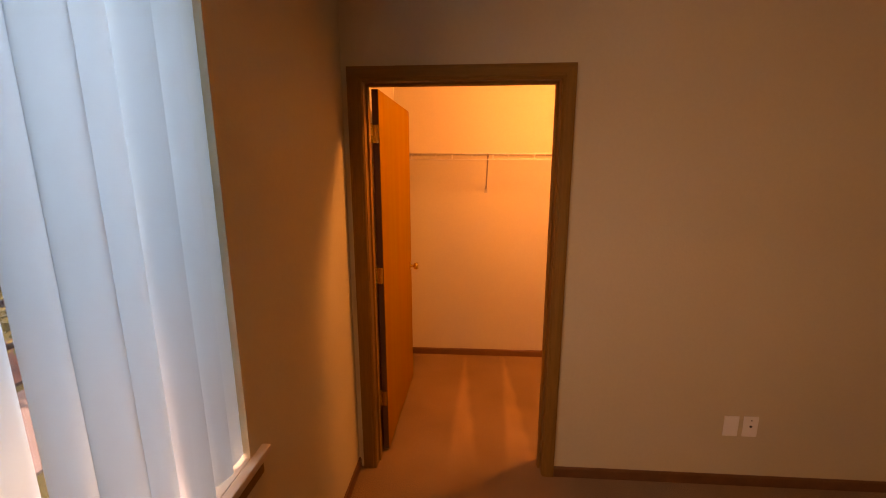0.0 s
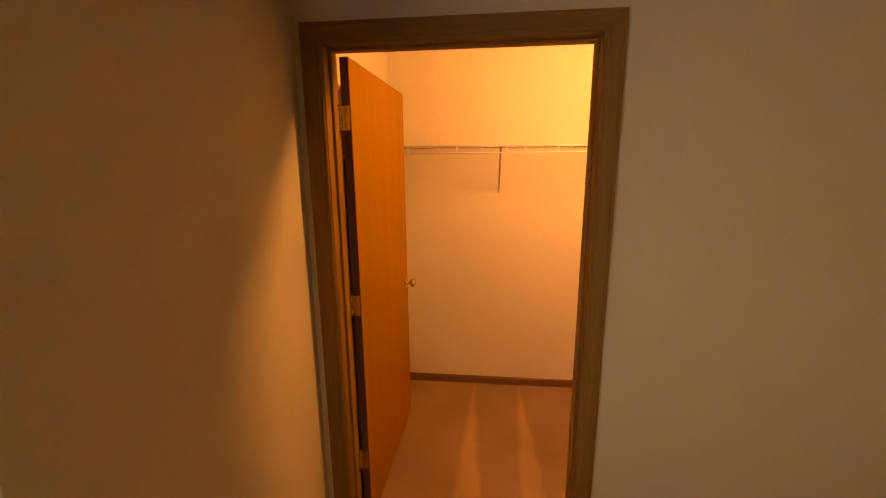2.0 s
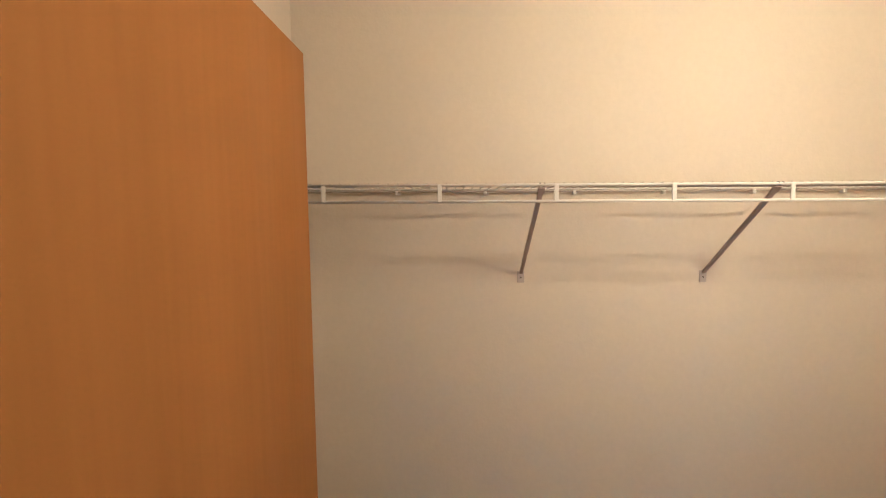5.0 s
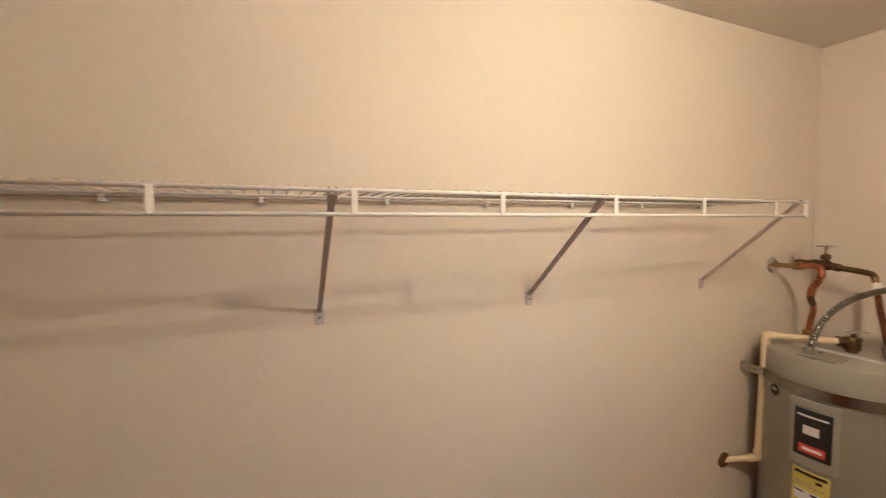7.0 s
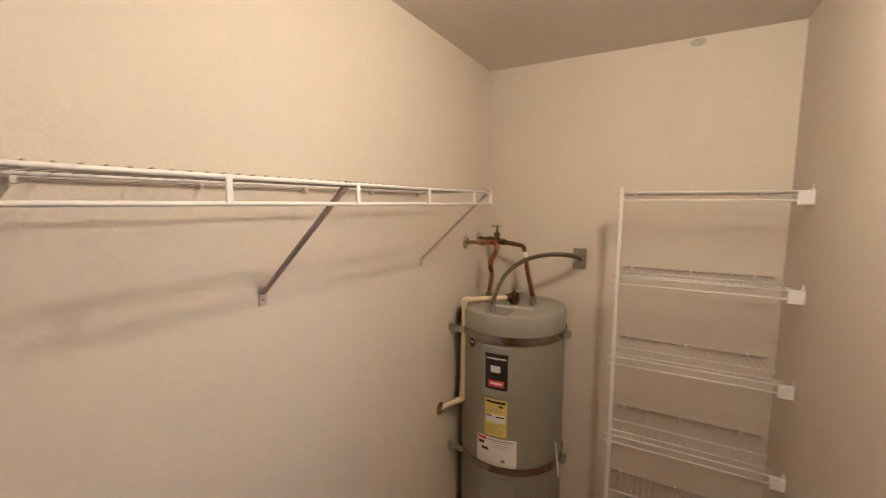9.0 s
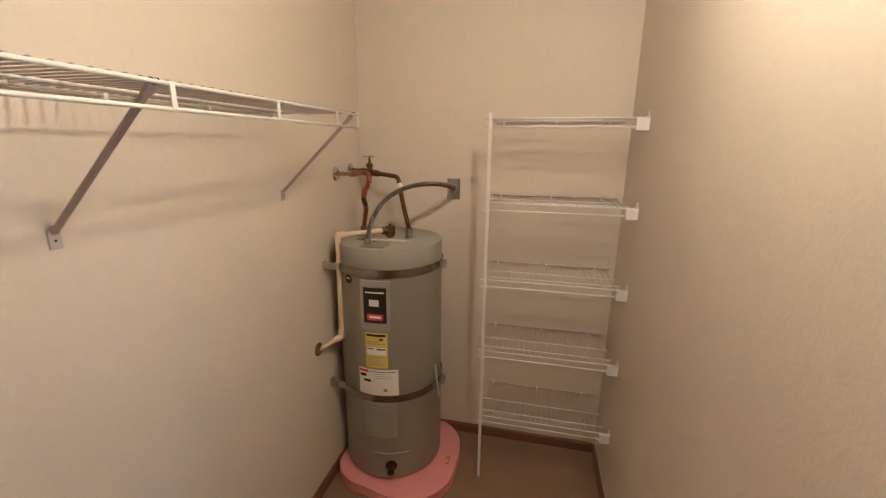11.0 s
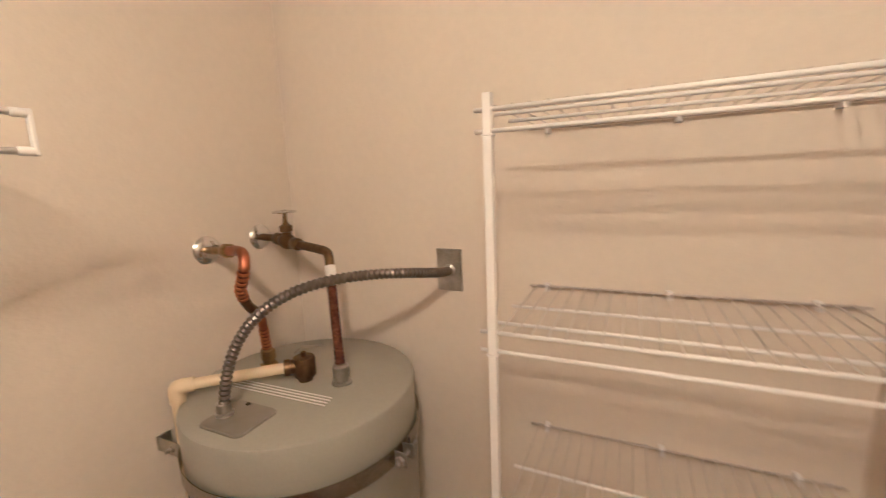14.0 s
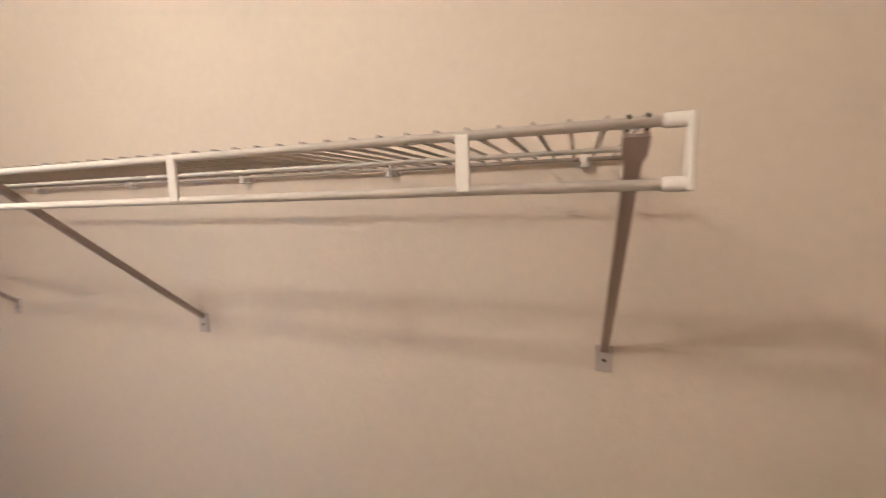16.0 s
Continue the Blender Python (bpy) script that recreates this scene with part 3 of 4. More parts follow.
for x in (0.745, 1.351, 2.106):
    bm = B()
    # folded strut, widening to a saddle over the front rod
    top, low = Vector((x, SY + 0.006, SZ - 0.006)), Vector((x, FAR - 0.004, 1.466))
    d = (low - top)
    n = Vector((0, -d.z, d.y)).normalized()
    rows = []
    for s, w in ((0.0, 0.0085), (0.045, 0.0085), (0.065, 0.0058), (1.0, 0.0052)):
        c = top + d * s
        rows.append([bm.verts.new(c + Vector((sx * w, 0, 0)) + n * h) for sx, h in ((-1, -0.004), (-1, 0.004), (-0.55, 0.004), (-0.55, -0.001), (0.55, -0.001), (0.55, 0.004), (1, 0.004), (1, -0.004))])
    for ra, rb in zip(rows, rows[1:]):
        for i in range(8):
            bm.faces.new((ra[i], ra[(i + 1) % 8], rb[(i + 1) % 8], rb[i]))
    for rr in (rows[0], rows[-1]):
        bm.faces.new(rr)
    br = part("bracket", bm, M_STRUT, shelf, "diagonal taupe metal support strut")
    part("wall_plate", box(B(), x - 0.0115, x + 0.0115, FAR - 0.004, FAR, 1.433, 1.472, 0.001), M_STRUTP, br, "pale wall plate with a screw")
    part("screw", lathe(B(), [(0, 0), (0.0026, 0), (0.002, 0.0014), (0, 0.0018)], 10, (x, FAR - 0.004, 1.450), (0, -1, 0)), M_DARK, br, "dark screw head")
    bm = B()
    for dx in (-0.006, 0.006):
        tube(bm, [(x + dx, SY + 0.009, SZ - 0.008), (x + dx, SY + 0.0055, SZ + 0.003), (x + dx, SY, SZ + 0.0050), (x + dx, SY - 0.0045, SZ + 0.0030)], 0.0012, 6)
    part("hook", bm, M_DARK, br, "dark wire hooks over the rod")
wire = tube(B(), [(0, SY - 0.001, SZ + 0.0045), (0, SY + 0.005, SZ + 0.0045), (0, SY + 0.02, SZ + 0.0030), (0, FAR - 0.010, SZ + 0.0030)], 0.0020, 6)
w0 = part("wire", wire, M_WIRE_SHADED, shelf)
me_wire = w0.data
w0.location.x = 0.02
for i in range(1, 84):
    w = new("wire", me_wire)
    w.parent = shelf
    w.location.x = 0.02 + i * 0.0252

# ---------------------------------------------------------------- closet: wire rack
RX0, RX1, RY0, RY1 = 2.492, EAST - 0.012, 0.090, 0.690
rack = thing("wire_rack", (2.65, 0.38, 0), "white five-tier wire rack against the closet wall", "rack")
bm = box(B(), RX0 - 0.008, RX0 - 0.005, 0.6625, 0.6755, 0.0, 1.765, 0.001)
box(bm, RX0 - 0.005, RX0 + 0.006, 0.6625, 0.6645, 0.0, 1.765)
box(bm, RX0 - 0.005, RX0 + 0.006, 0.6735, 0.6755, 0.0, 1.765)
part("post", bm, M_WIRE, rack, "white upright channel")
me_rack = None
for n, z in enumerate((1.742, 1.399, 1.055, 0.706, 0.356)):
    sh = part("shelf", tube(B(), [(RX0, RY0 + 0.01, z), (RX0, RY1, z)], 0.0036, 8), M_WIRE, rack)
    part("lower_rod", tube(B(), [(RX0, RY0 + 0.01, z - 0.031), (RX0, RY1, z - 0.031)], 0.0034, 8), M_WIRE, sh)
    for x in (2.541, 2.637):
        part("middle_rod", tube(B(), [(x, RY0 + 0.01, z - 0.001), (x, RY1 - 0.012, z - 0.001)], 0.0032, 8), M_WIRE, sh)
    part("back_rod", tube(B(), [(RX1, RY0 + 0.01, z - 0.001), (RX1, RY1 - 0.012, z - 0.001)], 0.0028, 8), M_WIRE_SHADED, sh)
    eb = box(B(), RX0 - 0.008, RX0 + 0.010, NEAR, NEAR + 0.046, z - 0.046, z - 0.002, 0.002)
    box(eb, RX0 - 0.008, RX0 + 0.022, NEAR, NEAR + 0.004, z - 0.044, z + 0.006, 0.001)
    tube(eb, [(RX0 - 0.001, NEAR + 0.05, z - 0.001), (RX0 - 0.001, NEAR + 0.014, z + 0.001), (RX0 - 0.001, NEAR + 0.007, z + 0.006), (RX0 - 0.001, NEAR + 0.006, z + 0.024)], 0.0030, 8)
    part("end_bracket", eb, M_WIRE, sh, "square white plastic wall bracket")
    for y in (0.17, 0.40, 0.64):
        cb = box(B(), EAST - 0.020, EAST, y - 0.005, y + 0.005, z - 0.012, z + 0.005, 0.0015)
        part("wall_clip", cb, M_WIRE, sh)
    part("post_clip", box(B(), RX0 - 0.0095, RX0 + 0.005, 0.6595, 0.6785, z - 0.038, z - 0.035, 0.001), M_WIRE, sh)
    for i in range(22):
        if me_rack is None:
            w = part("wire", tube(B(), [(RX0 - 0.002, 0, 0.0042), (RX0 + 0.012, 0, 0.0032), (RX1 + 0.002, 0, 0.0028)], 0.0012, 6), M_WIRE_SHADED, sh, "", False)
            w.data.transform(Matrix.Translation((-2.65, -0.38, 0)))
            me_rack = w.data
        else:
            w = new("wire", me_rack)
            w.parent = sh
        w.location = (0, 0.125 + i * 0.0254, z)

# ---------------------------------------------------------------- closet: water heater
HC, HR, HT, HB = (2.540, 1.133), 0.245, 1.212, 0.062
pad = thing("foam_pad", (*HC, 0), "pink rounded foam pad under the water heater", "pad")
bm = B()
outline = []
for cx, cy, a0 in ((2.60, 1.19, 0), (2.44, 1.19, 90), (2.44, 1.02, 180), (2.585, 1.02, 270)):
    rr = 0.195 if a0 < 180 else 0.235
    for i in range(10):
        a = radians(a0 + i * 10)
        outline.append((min(cx + rr * math.cos(a), EAST - 0.014), min(cy + rr * math.sin(a), FAR - 0.014)))
lo = [bm.verts.new((x, y, 0.001)) for x, y in outline]
hi = [bm.verts.new((x, y, 0.054)) for x, y in outline]
tp = [bm.verts.new((x + (HC[0] - x) * 0.03, y + (HC[1] - y) * 0.03, 0.060)) for x, y in outline]
for p, q in ((lo, hi), (hi, tp)):
    for i in range(len(p)):
        j = (i + 1) % len(p)
        bm.faces.new((p[i], p[j], q[j], q[i])).smooth = True
bm.faces.new(lo[::-1]), bm.faces.new(tp)
part("slab", bm, M_PINK, pad)
part("printed_outline", tube(B(), [(2.465, 0.835, 0.0605), (2.47, 0.825, 0.0605), (2.515, 0.822, 0.0605), (2.52, 0.832, 0.0605), (2.50, 0.842, 0.0605)], 0.0016, 5), M_DARK, pad, "small dark printed mark")

heater = thing("water_heater", (*HC, HB), "grey enamel tank water heater standing on a pink pad", "water heater")
P_TANK = [(0, 0), (HR - 0.012, 0), (HR - 0.004, 0.004), (HR, 0.014), (HR, 1.040), (HR + 0.0015, 1.043), (HR + 0.0015, 1.143), (HR - 0.0005, 1.148), (HR - 0.004, 1.150), (0, 1.150)]
part("tank", lathe(B(), P_TANK, 96, (*HC, HB)), M_TANK, heater)
bm = B()
rim = [(cx + 0.014 * math.cos(a), cy + 0.014 * math.sin(a)) for cx, cy, k in ((2.407, 1.180, 0), (2.339, 1.180, 1), (2.339, 1.098, 2), (2.407, 1.098, 3)) for a in (radians(k * 90 + i * 22.5) for i in range(5))]
rows = [[bm.verts.new((2.373 + (x - 2.373) * f, 1.139 + (y - 1.139) * f, z)) for x, y in rim] for f, z in ((1, HT), (1, HT + 0.003), (0.97, HT + 0.0045))]
for p, q in zip(rows, rows[1:]):
    for i in range(len(p)):
        bm.faces.new((p[i], p[(i + 1) % len(p)], q[(i + 1) % len(p)], q[i]))
bm.faces.new(rows[0][::-1]), bm.faces.new(rows[-1])
part("junction_cover", bm, M_JBOX, heater, "dull grey junction box cover")
part("cover_screw", lathe(B(), [(0, 0), (0.005, 0), (0.004, 0.003), (0, 0.0035)], 10, (2.412, 1.16, HT + 0.004)), M_DARK, heater)
M_STRIPE = M_PAPER
for i in range(4):
    bm = B()
    o = Vector((0.0095 * i, 0.002 * i, 0))
    a, b = Vector((2.458, 1.272, HT + 0.0008)) + o, Vector((2.467, 1.012, HT + 0.0008)) + o
    s = (b - a).normalized().cross(Vector((0, 0, 1))) * 0.0014
    up = Vector((0, 0, 0.0012))
    q = [bm.verts.new(v) for v in (a - s, a + s, b + s, b - s)]
    q2 = [bm.verts.new(v + up) for v in (a - s, a + s, b + s, b - s)]
    bm.faces.new(q2), bm.faces.new(q[::-1])
    for k in range(4):
        bm.faces.new((q[k], q[(k + 1) % 4], q2[(k + 1) % 4], q2[k]))
    part("printed_line", bm, M_STRIPE, heater)
# access panels with labels
up_panel = part("access_panel", curved_patch(B(), HC, HR, 168.5, 199.5, 0.850, 1.078, 0.005), M_TANK, heater, "upper grey access panel")
part("panel_rib", curved_patch(B(), HC, HR + 0.005, 169, 199, 1.056, 1.078, 0.006), M_TANKTOP, up_panel)
lab1 = part("black_label", curved_patch(B(), HC, HR + 0.005, 172, 195.5, 0.884, 1.046, 0.001), M_BLACK, up_panel, "black label with a white and a red mark")
part("white_print", curved_patch(B(), HC, HR + 0.006, 174, 193.5, 1.021, 1.028, 0.0004), M_PAPER, lab1)
part("white_mark", curved_patch(B(), HC, HR + 0.006, 178, 188, 0.962, 0.992, 0.0004), M_PAPER, lab1)
part("red_mark", curved_patch(B(), HC, HR + 0.006, 175.5, 192, 0.897, 0.926, 0.0004), M_RED, lab1)
part("red_letters", curved_patch(B(), HC, HR + 0.0064, 178, 190, 0.907, 0.917, 0.0003), M_PAPER, lab1)
lab2 = part("yellow_label", curved_patch(B(), HC, HR, 171.5, 195.5, 0.664, 0.834, 0.001), M_YELLOW, heater, "yellow energy label with printed lines")
part("print_bar", curved_patch(B(), HC, HR + 0.001, 173, 194, 0.818, 0.828, 0.0004), M_BLACK, lab2)
part("print_bar", curved_patch(B(), HC, HR + 0.001, 187, 191, 0.800, 0.809, 0.0004), M_BLACK, lab2)
part("white_field", curved_patch(B(), HC, HR + 0.001, 173, 194, 0.728, 0.765, 0.0004), M_PAPER, lab2)
part("print_bar", curved_patch(B(), HC, HR + 0.0014, 173.5, 180, 0.755, 0.760, 0.0004), M_BLACK, lab2)
part("print_bar", curved_patch(B(), HC, HR + 0.0014, 184, 193, 0.753, 0.759, 0.0004), M_BLACK, lab2)
for z in (0.780, 0.790, 0.712, 0.702, 0.690, 0.678):
    part("print_bar", curved_patch(B(), HC, HR + 0.001, 174, 193 - (z * 977 % 1) * 7, z, z + 0.0025, 0.0004), M_GREYPRINT, lab2)
lab3 = part("white_label", curved_patch(B(), HC, HR, 162, 206, 0.525, 0.655, 0.001), M_PAPER, heater, "white instruction label with a red heading")
part("red_heading", curved_patch(B(), HC, HR + 0.001, 163, 174, 0.638, 0.650, 0.0004), M_RED, lab3)
for a0, a1, z0, z1 in ((164, 171, 0.615, 0.628), (168, 176, 0.590, 0.602), (190, 194, 0.545, 0.560), (176, 203, 0.642, 0.646)):
    part("print_bar", curved_patch(B(), HC, HR + 0.001, a0, a1, z0, z1, 0.0004), M_BLACK if a0 < 189 and z1 < 0.64 else M_GREYPRINT, lab3)
for i in range(3):
    part("print_bar", curved_patch(B(), HC, HR + 0.001, 180, 200 - (i * 37 % 9), 0.612 + i * 0.010, 0.6135 + i * 0.010, 0.0004), M_GREYPRINT, lab3)
low_panel = part("access_panel", curved_patch(B(), HC, HR, 167, 204, 0.30, 0.497, 0.0015), M_TANK, heater, "lower grey access panel")
part("panel_rib", curved_patch(B(), HC, HR + 0.0015, 168, 203, 0.474, 0.494, 0.006), M_TANKTOP, low_panel)
part("panel_rib", curved_patch(B(), HC, HR + 0.0015, 176, 198, 0.446, 0.460, 0.006), M_TANKTOP, low_panel)
a = radians(152)
ax = Vector((math.cos(a), math.sin(a), 0))
rl = part("round_label", lathe(B(), [(0, -0.006), (0.021, -0.006), (0.021, 0.0012), (0, 0.0012)], 24, Vector((*HC, 1.066)) + ax * HR, ax), M_BLACK, heater, "small dark round sticker")
part("pale_mark", curved_patch(B(), HC, HR + 0.0018, 149.2, 154.5, 1.066, 1.073, 0.0004), M_PAPER, rl, "pale mark on the sticker")
drain = part("drain_valve", lathe(B(), [(0, 0), (0.028, 0), (0.028, 0.004), (0.014, 0.006), (0.012, 0.03), (0.017, 0.033), (0.017, 0.048), (0.010, 0.050), (0, 0.050)], 18, (HC[0] + (HR - 0.001) * math.cos(radians(196)), HC[1] + (HR - 0.001) * math.sin(radians(196)), 0.145), (math.cos(radians(196)), math.sin(radians(196)), 0)), M_BRONZE, heater, "aged brass drain valve")
bm = curved_patch(B(), HC, HR, 176, 216, 0.205, 0.215, 0.003)
part("base_lip", bm, M_TANKTOP, heater)
tag_ = tube(B(), [(2.455, 0.889, 0.62), (2.462, 0.884, 0.56), (2.480, 0.878, 0.47), (2.484, 0.877, 0.44)], 0.005, 6)
part("plastic_tie", tag_, M_PAPER, heater, "white plastic cable tie")
for x, y, mat in ((2.568, 1.273, M_OLIVE), (2.558, 1.042, M_STEEL)):
    bm = lathe(B(), [(0, 0), (0.022, 0), (0.022, 0.004), (0.015, 0.006), (0.015, 0.018), (0.0175, 0.018), (0.0175, 0.040), (0.013, 0.044), (0, 0.044)], 6 if mat is M_OLIVE else 18, (x, y, HT))
    part("nipple", bm, mat, heater, "threaded pipe nipple")
tpv = lathe(B(), [(0, 0), (0.016, 0), (0.016, 0.010), (0.023, 0.011), (0.024, 0.014), (0.024, 0.052), (0.0225, 0.055), (0.006, 0.056), (0.006, 0.066), (0, 0.066)], 24, (2.541, 1.130, HT))
lathe(tpv, [(0, 0), (0.016, 0), (0.016, 0.03), (0.018, 0.03), (0.018, 0.042), (0, 0.042)], 18, (2.541, 1.130, HT + 0.036), (-0.69, 0.72, 0))
tv = part("relief_valve", tpv, M_BRONZE, heater, "aged brass pressure relief valve")
part("lever", tube(B(), [(2.530, 1.145, HT + 0.066), (2.543, 1.130, HT + 0.078), (2.570, 1.098, HT + 0.074)], 0.0028, 6), M_STEEL, tv)

# relief drain line
pvc = thing("drain_pipe", (2.345, 1.34, 0.75), "cream plastic relief drain pipe running down to the wall", "pipe")
E1, E2, WF = Vector((2.368, 1.312, 1.248)), Vector((2.368, 1.320, 0.760)), Vector((2.272, FAR, 0.735))
V0 = Vector((2.520, 1.152, HT + 0.036))
part("pipe", tube(B(), [V0, E1 + (V0 - E1).normalized() * 0.018], 0.0118, 14), M_PVC, pvc)
part("pipe", tube(B(), [E1 - Vector((0, 0, 0.018)), E2 + Vector((0, 0, 0.018))], 0.0118, 14), M_PVC, pvc)
part("pipe", tube(B(), [E2 + (WF - E2).normalized() * 0.018, WF + Vector((0, -0.001, 0))], 0.0118, 14), M_PVC, pvc)


def elbow(c, d0, d1, r=0.0152, reach=0.034):
    c, d0, d1 = Vector(c), Vector(d0).normalized(), Vector(d1).normalized()
    pts = [c + d0 * reach, c + d0 * (reach - 0.002)] + bezier(c + d0 * 0.018, c, c, c + d1 * 0.018, 8) + [c + d1 * (reach - 0.002), c + d1 * reach]
    return tube(B(), pts, r, 14, [r * 0.95] + [r] * (len(pts) - 2) + [r * 0.95])


part("elbow", elbow(E1, V0 - E1, (0, 0, -1)), M_PVC, pvc)
part("elbow", elbow(E2, (0, 0, 1), WF - E2), M_PVC, pvc)
FL = [(0, 0), (0.031, 0), (0.031, 0.002), (0.024, 0.008), (0.016, 0.011), (0, 0.011)]
part("escutcheon", lathe(B(), FL, 24, (WF.x, FAR, WF.z), (0, -1, 0)), M_OLIVE, pvc, "tarnished round wall flange")


def corrugated(pts, r0, r1, pitch, seg=12):
    p = resample(pts, pitch / 4)
    return tube(B(), p, r0, seg, [(r0, (r0 + r1) / 2, r1, (r0 + r1) / 2)[i % 4] for i in range(len(p))])


def banded(pts, r, pitch, parent, label):
    """A ribbed flexible tube: bright ridges round a core whose dark colour paints the groove shade."""
    core = part("flexible_tube", tube(B(), pts, r * 0.74, 12), M_RUST_GROOVE, parent, label)
    p = resample(pts, pitch)
    for i in range(1, len(p) - 1):
        d = (p[i + 1] - p[i - 1]).normalized()
        ring = lathe(B(), [(r * 0.7, -pitch * 0.30), (r * 0.94, -pitch * 0.22), (r, 0), (r * 0.94, pitch * 0.22), (r * 0.7, pitch * 0.30)], 14, p[i], d)
        part("ridge", ring, M_RIDGE, core)


# hot water line
hot = thing("water_pipe", (2.53, 1.30, 1.45), "copper flexible water line from the wall to the heater", "pipe", "water lines over the heater")
part("escutcheon", lathe(B(), [(0, 0), (0.034, 0), (0.034, 0.002), (0.027, 0.009), (0.015, 0.012), (0, 0.012)], 28, (2.528, FAR, 1.502), (0, -1, 0)), M_CHROME, hot, "round chrome wall flange")
stub = tube(B(), [(2.528, FAR - 0.002, 1.502), (2.508, 1.285, 1.508)], 0.0095, 12)
part("stub", stub, M_OLIVE, hot)
ax = (Vector((2.486, 1.21, 1.512)) - Vector((2.528, FAR, 1.502))).normalized()
bm = B()
lathe(bm, [(0, 0), (0.015, 0), (0.0165, 0.003), (0.0165, 0.028), (0.0145, 0.032), (0, 0.032)], 8, Vector((2.512, 1.305, 1.507)), ax)
part("union_nut", bm, M_OLIVE, hot, "brass union nut")
hot_pts = spline([(2.502, 1.275, 1.509), (2.494, 1.240, 1.512), (2.482, 1.208, 1.508), (2.474, 1.198, 1.485), (2.473, 1.200, 1.478)])
part("elbow", tube(B(), hot_pts, 0.0115, 14), M_COPPER, hot)
c_pts = spline([(2.473, 1.200, 1.480), (2.474, 1.208, 1.458), (2.478, 1.224, 1.432), (2.495, 1.238, 1.400)])
banded(c_pts, 0.0132, 0.0115, hot, "corrugated copper tube")
part("sleeve", tube(B(), spline([(2.493, 1.237, 1.404), (2.508, 1.241, 1.382), (2.522, 1.242, 1.368)]), 0.0112, 14), M_BRONZE, hot, "darkened copper sleeve")
part("tube", tube(B(), spline([(2.520, 1.242, 1.370), (2.538, 1.246, 1.345), (2.549, 1.255, 1.318)]), 0.0102, 14), M_COPPER, hot)
banded(spline([(2.548, 1.254, 1.320), (2.558, 1.264, 1.285), (2.568, 1.273, 1.250)]), 0.0118, 0.0105, hot, "corrugated copper tube")

# cold water line with its valve
cold = thing("water_pipe", (2.66, 1.2, 1.45), "copper cold water line with a shut-off valve", "pipe", "water lines over the heater")
part("escutcheon", lathe(B(), [(0, 0), (0.034, 0), (0.034, 0.002), (0.027, 0.009), (0.015, 0.012), (0, 0.012)], 28, (2.684, FAR, 1.512), (0, -1, 0)), M_CHROME, cold, "round chrome wall flange")
part("stub", tube(B(), [(2.684, FAR - 0.002, 1.512), (2.685, 1.32, 1.509)], 0.0095, 12), M_BRONZE, cold)
vb = B()
vax = (Vector((2.652, 1.195, 1.496)) - Vector((2.685, 1.325, 1.509))).normalized()
lathe(vb, [(0, 0), (0.015, 0), (0.016, 0.003), (0.016, 0.022), (0.013, 0.026), (0.019, 0.040), (0.021, 0.052), (0.019, 0.064), (0.013, 0.078), (0.0155, 0.082), (0.0155, 0.104), (0.012, 0.108), (0, 0.108)], 16, (2.685, 1.328, 1.509), vax)
vc = Vector((2.685, 1.328, 1.509)) + vax * 0.052
lathe(vb, [(0, 0), (0.012, 0), (0.012, 0.024), (0.0165, 0.026), (0.0165, 0.040), (0.009, 0.044), (0.006, 0.05), (0.0045, 0.080), (0, 0.080)], 12, vc)
valve = part("valve_body", vb, M_BRONZE, cold, "aged brass valve body")
wheel = B()
hub = vc + Vector((0, 0, 0.076))
ring = [hub + Vector((math.cos(a) * 0.026 * (1 + 0.06 * math.cos(6 * a)), math.sin(a) * 0.026 * (1 + 0.06 * math.cos(6 * a)), 0)) for a in (2 * math.pi * i / 36 for i in range(37))]
tube(wheel, ring, 0.0034, 6)
for i in range(3):
    a = i * math.pi / 3
    tube(wheel, [hub - Vector((math.cos(a), math.sin(a), 0)) * 0.025, hub + Vector((math.cos(a), math.sin(a), 0)) * 0.025], 0.0026, 6)
lathe(wheel, [(0, -0.004), (0.007, -0.004), (0.007, 0.004), (0.003, 0.006), (0, 0.006)], 10, hub)
part("handwheel", wheel, M_CHROME, valve, "pale metal handwheel")
e0 = Vector((2.685, 1.328, 1.509)) + vax * 0.106
part("elbow", tube(B(), spline([e0, (2.652, 1.165, 1.492), (2.648, 1.132, 1.486), (2.641, 1.119, 1.472), (2.636, 1.114, 1.450)]), 0.0108, 14), M_BRONZE, cold)
part("tape_wrap", tube(B(), [(2.636, 1.114, 1.455), (2.6345, 1.1125, 1.451), (2.629, 1.1075, 1.434), (2.628, 1.107, 1.430)], 0.0128, 14, [0.0112, 0.0124, 0.0124, 0.0112]), M_PAPER, cold, "white thread tape wrap")
part("flexible_tube", corrugated(spline([(2.630, 1.1085, 1.436), (2.608, 1.089, 1.37), (2.583, 1.066, 1.31), (2.559, 1.043, 1.254)]), 0.0098, 0.0112, 0.0085), M_RUST_GROOVE, cold, "corrugated tarnished copper tube")

# power conduit
conduit = thing("power_conduit", (2.6, 1.0, 1.21), "flexible grey metal conduit from the wall plate to the heater", "conduit")
part("hose", corrugated(bezier((2.369, 1.172, 1.216), (2.380, 1.144, 1.565), (2.501, 0.785, 1.469), (2.800, 0.882, 1.420), 60), 0.0084, 0.0112, 0.0105), M_HOSE, conduit)
part("connector", lathe(B(), [(0, 0), (0.0165, 0), (0.0165, 0.006), (0.0135, 0.008), (0.0135, 0.024), (0.011, 0.026), (0, 0.026)], 16, (2.369, 1.172, HT + 0.004)), M_STEEL, conduit)
cover = part("cover_plate", box(B(), EAST - 0.006, EAST, 0.850, 0.916, 1.368, 1.474, 0.0015), M_STEEL, conduit, "grey metal cover plate")
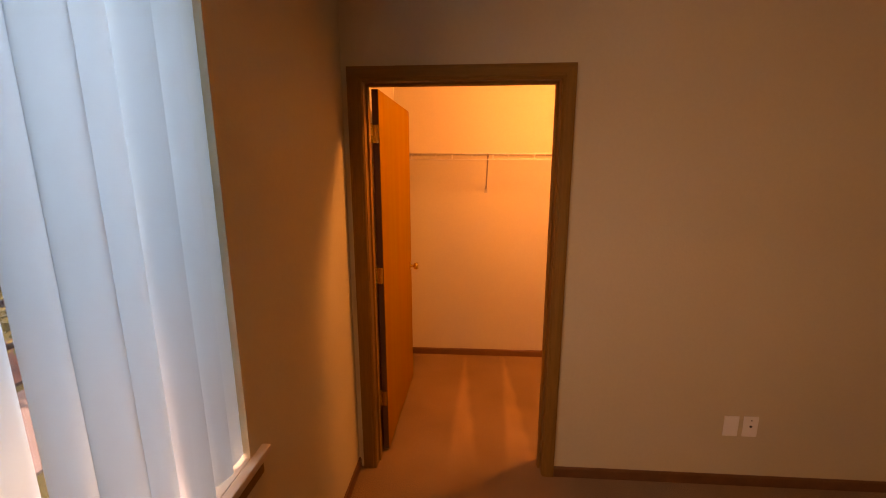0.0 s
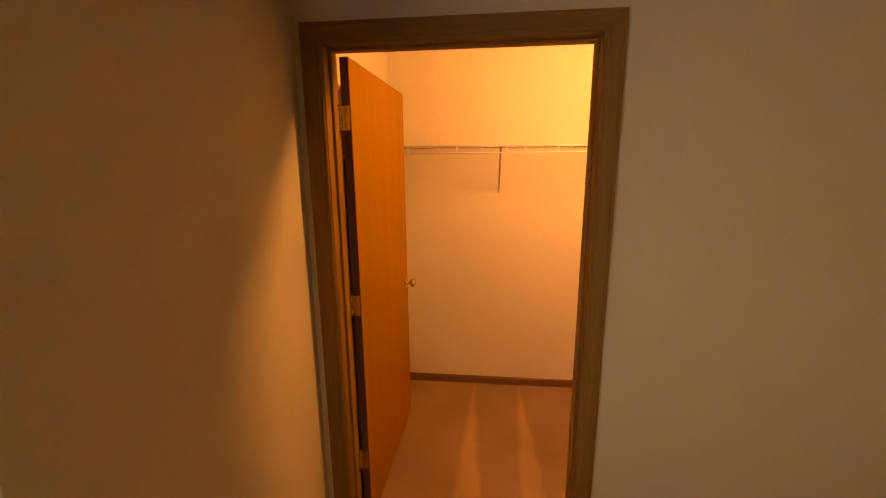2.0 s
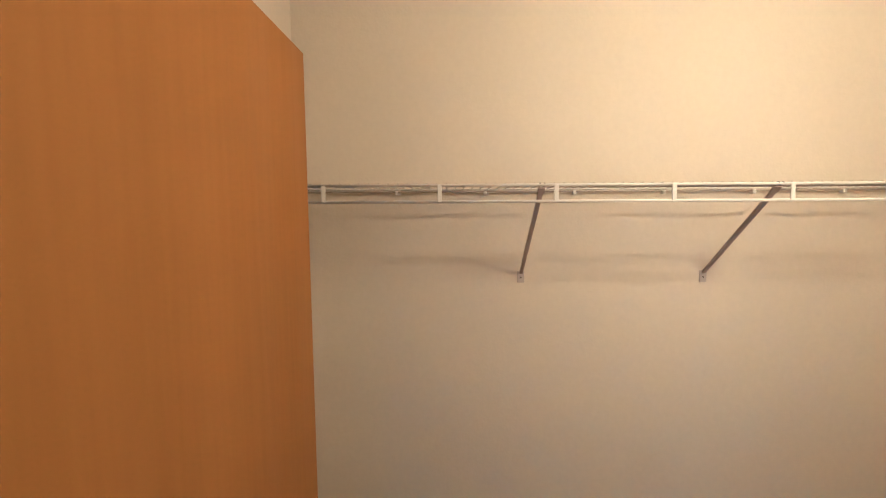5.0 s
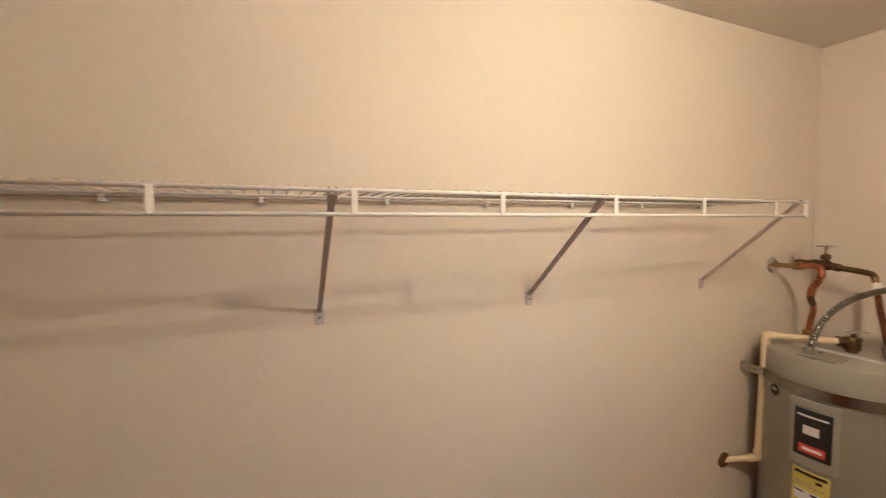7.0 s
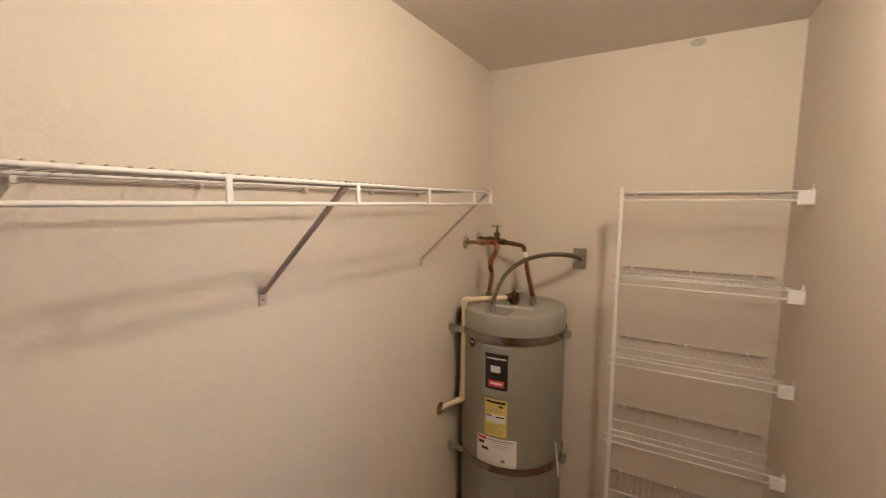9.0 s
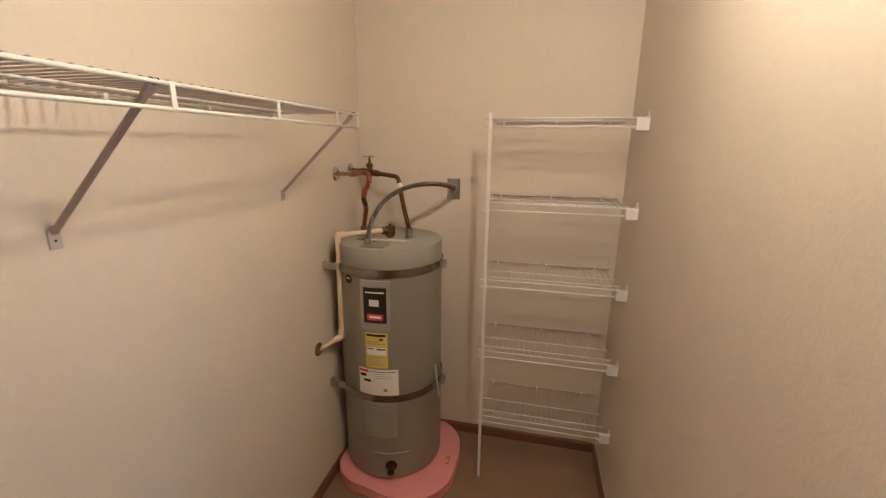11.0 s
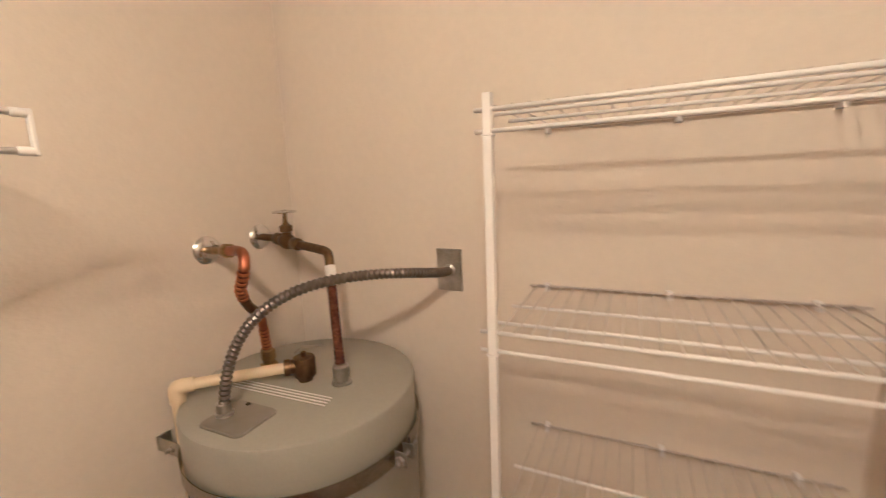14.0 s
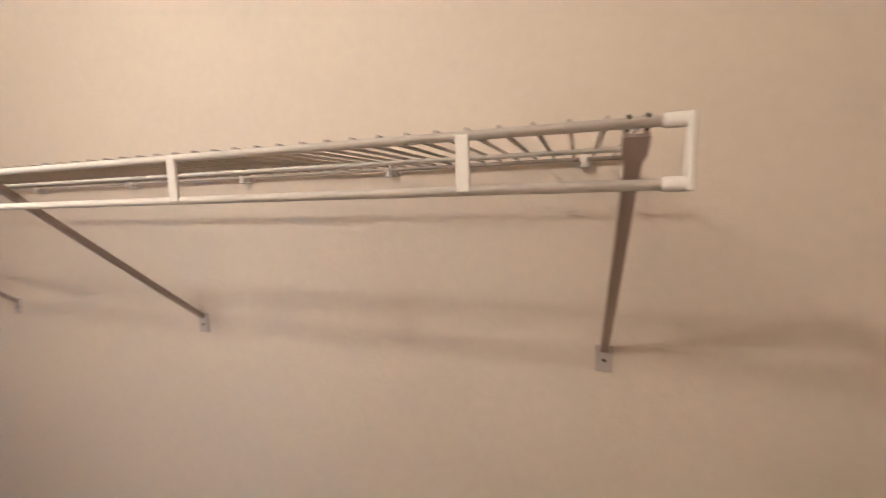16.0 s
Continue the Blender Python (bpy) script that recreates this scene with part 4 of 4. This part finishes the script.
part("connector", lathe(B(), [(0, 0), (0.016, 0), (0.016, 0.008), (0.0125, 0.010), (0.0125, 0.022), (0, 0.022)], 16, (EAST - 0.006, 0.882, 1.420), (-1, 0, 0)), M_STEEL, cover)
for dz in (-0.042, 0.042):
    part("screw", lathe(B(), [(0, 0), (0.0035, 0), (0.003, 0.0014), (0, 0.0016)], 8, (EAST - 0.006, 0.883, 1.421 + dz), (-1, 0, 0)), M_STEEL, cover)


# seismic straps
def strap(z, zr):
    t = thing("heater_strap", (HC[0] - HR, HC[1], z), "galvanised steel strap holding the heater to the walls", "strap", "straps round the heater")
    part("band", curved_patch(B(), HC, HR + 0.0065, 118, 330, z - 0.017, z + 0.017, 0.0016, 60), M_BAND, t)
    a = radians(140)
    lx, ly = HC[0] + (HR + 0.006) * math.cos(radians(136)), HC[1] + (HR + 0.006) * math.sin(radians(136))
    bm = box(B(), lx - 0.004, lx - 0.0015, ly - 0.015, FAR, z - 0.016, z + 0.016, 0.0008)
    box(bm, lx - 0.006, lx + 0.024, FAR - 0.003, FAR, z - 0.016, z + 0.016, 0.0008)
    part("wall_arm", bm, M_STEEL, t)
    part("bolt", lathe(B(), [(0, 0), (0.008, 0), (0.008, 0.005), (0.004, 0.006), (0.004, 0.014), (0, 0.014)], 6, (lx - 0.004, ly + 0.03, z), (-1, 0, 0)), M_STEEL, t)
    ry = HC[1] - HR - 0.008
    for ex in (2.506, 2.534):
        part("clamp_ear", box(B(), ex - 0.0012, ex + 0.0012, ry - 0.026, ry + 0.002, z - 0.016, z + 0.016, 0.0008), M_STEEL, t, "upright strap ear")
    bm = tube(B(), [(2.486, ry - 0.014, z), (2.562, ry - 0.014, z)], 0.0042, 10)
    for ex in (2.494, 2.536):
        lathe(bm, [(0, 0), (0.0105, 0), (0.0105, 0.008), (0, 0.008)], 6, (ex, ry - 0.014, z), (1, 0, 0))
    part("clamp_bolt", bm, M_STEEL, t, "threaded clamp bolt with nuts")
    bm = B()
    for k in range(3):
        aa = 262 + k * 6
        curved_patch(bm, HC, HR + 0.0082, aa, aa + 1.6, z - 0.009, z + 0.009, 0.0005, 3)
    part("slots", bm, M_DARK, t, "dark punched slots")


strap(1.108, 0)
strap(0.510, 0)


# small repair smear under the ceiling
patch = B()
lathe(patch, [(0, 0), (0.030, 0), (0.024, 0.0012), (0, 0.002)], 18, (EAST, 0.432, 2.383), (-1, 0, 0))
for v in patch.verts:
    v.co.z = 2.383 + (v.co.z - 2.383) * 0.55
tagged(obj("wall_patch", patch, M_PATCH), "small greyish filler smear on the wall under the ceiling", "wall patch")
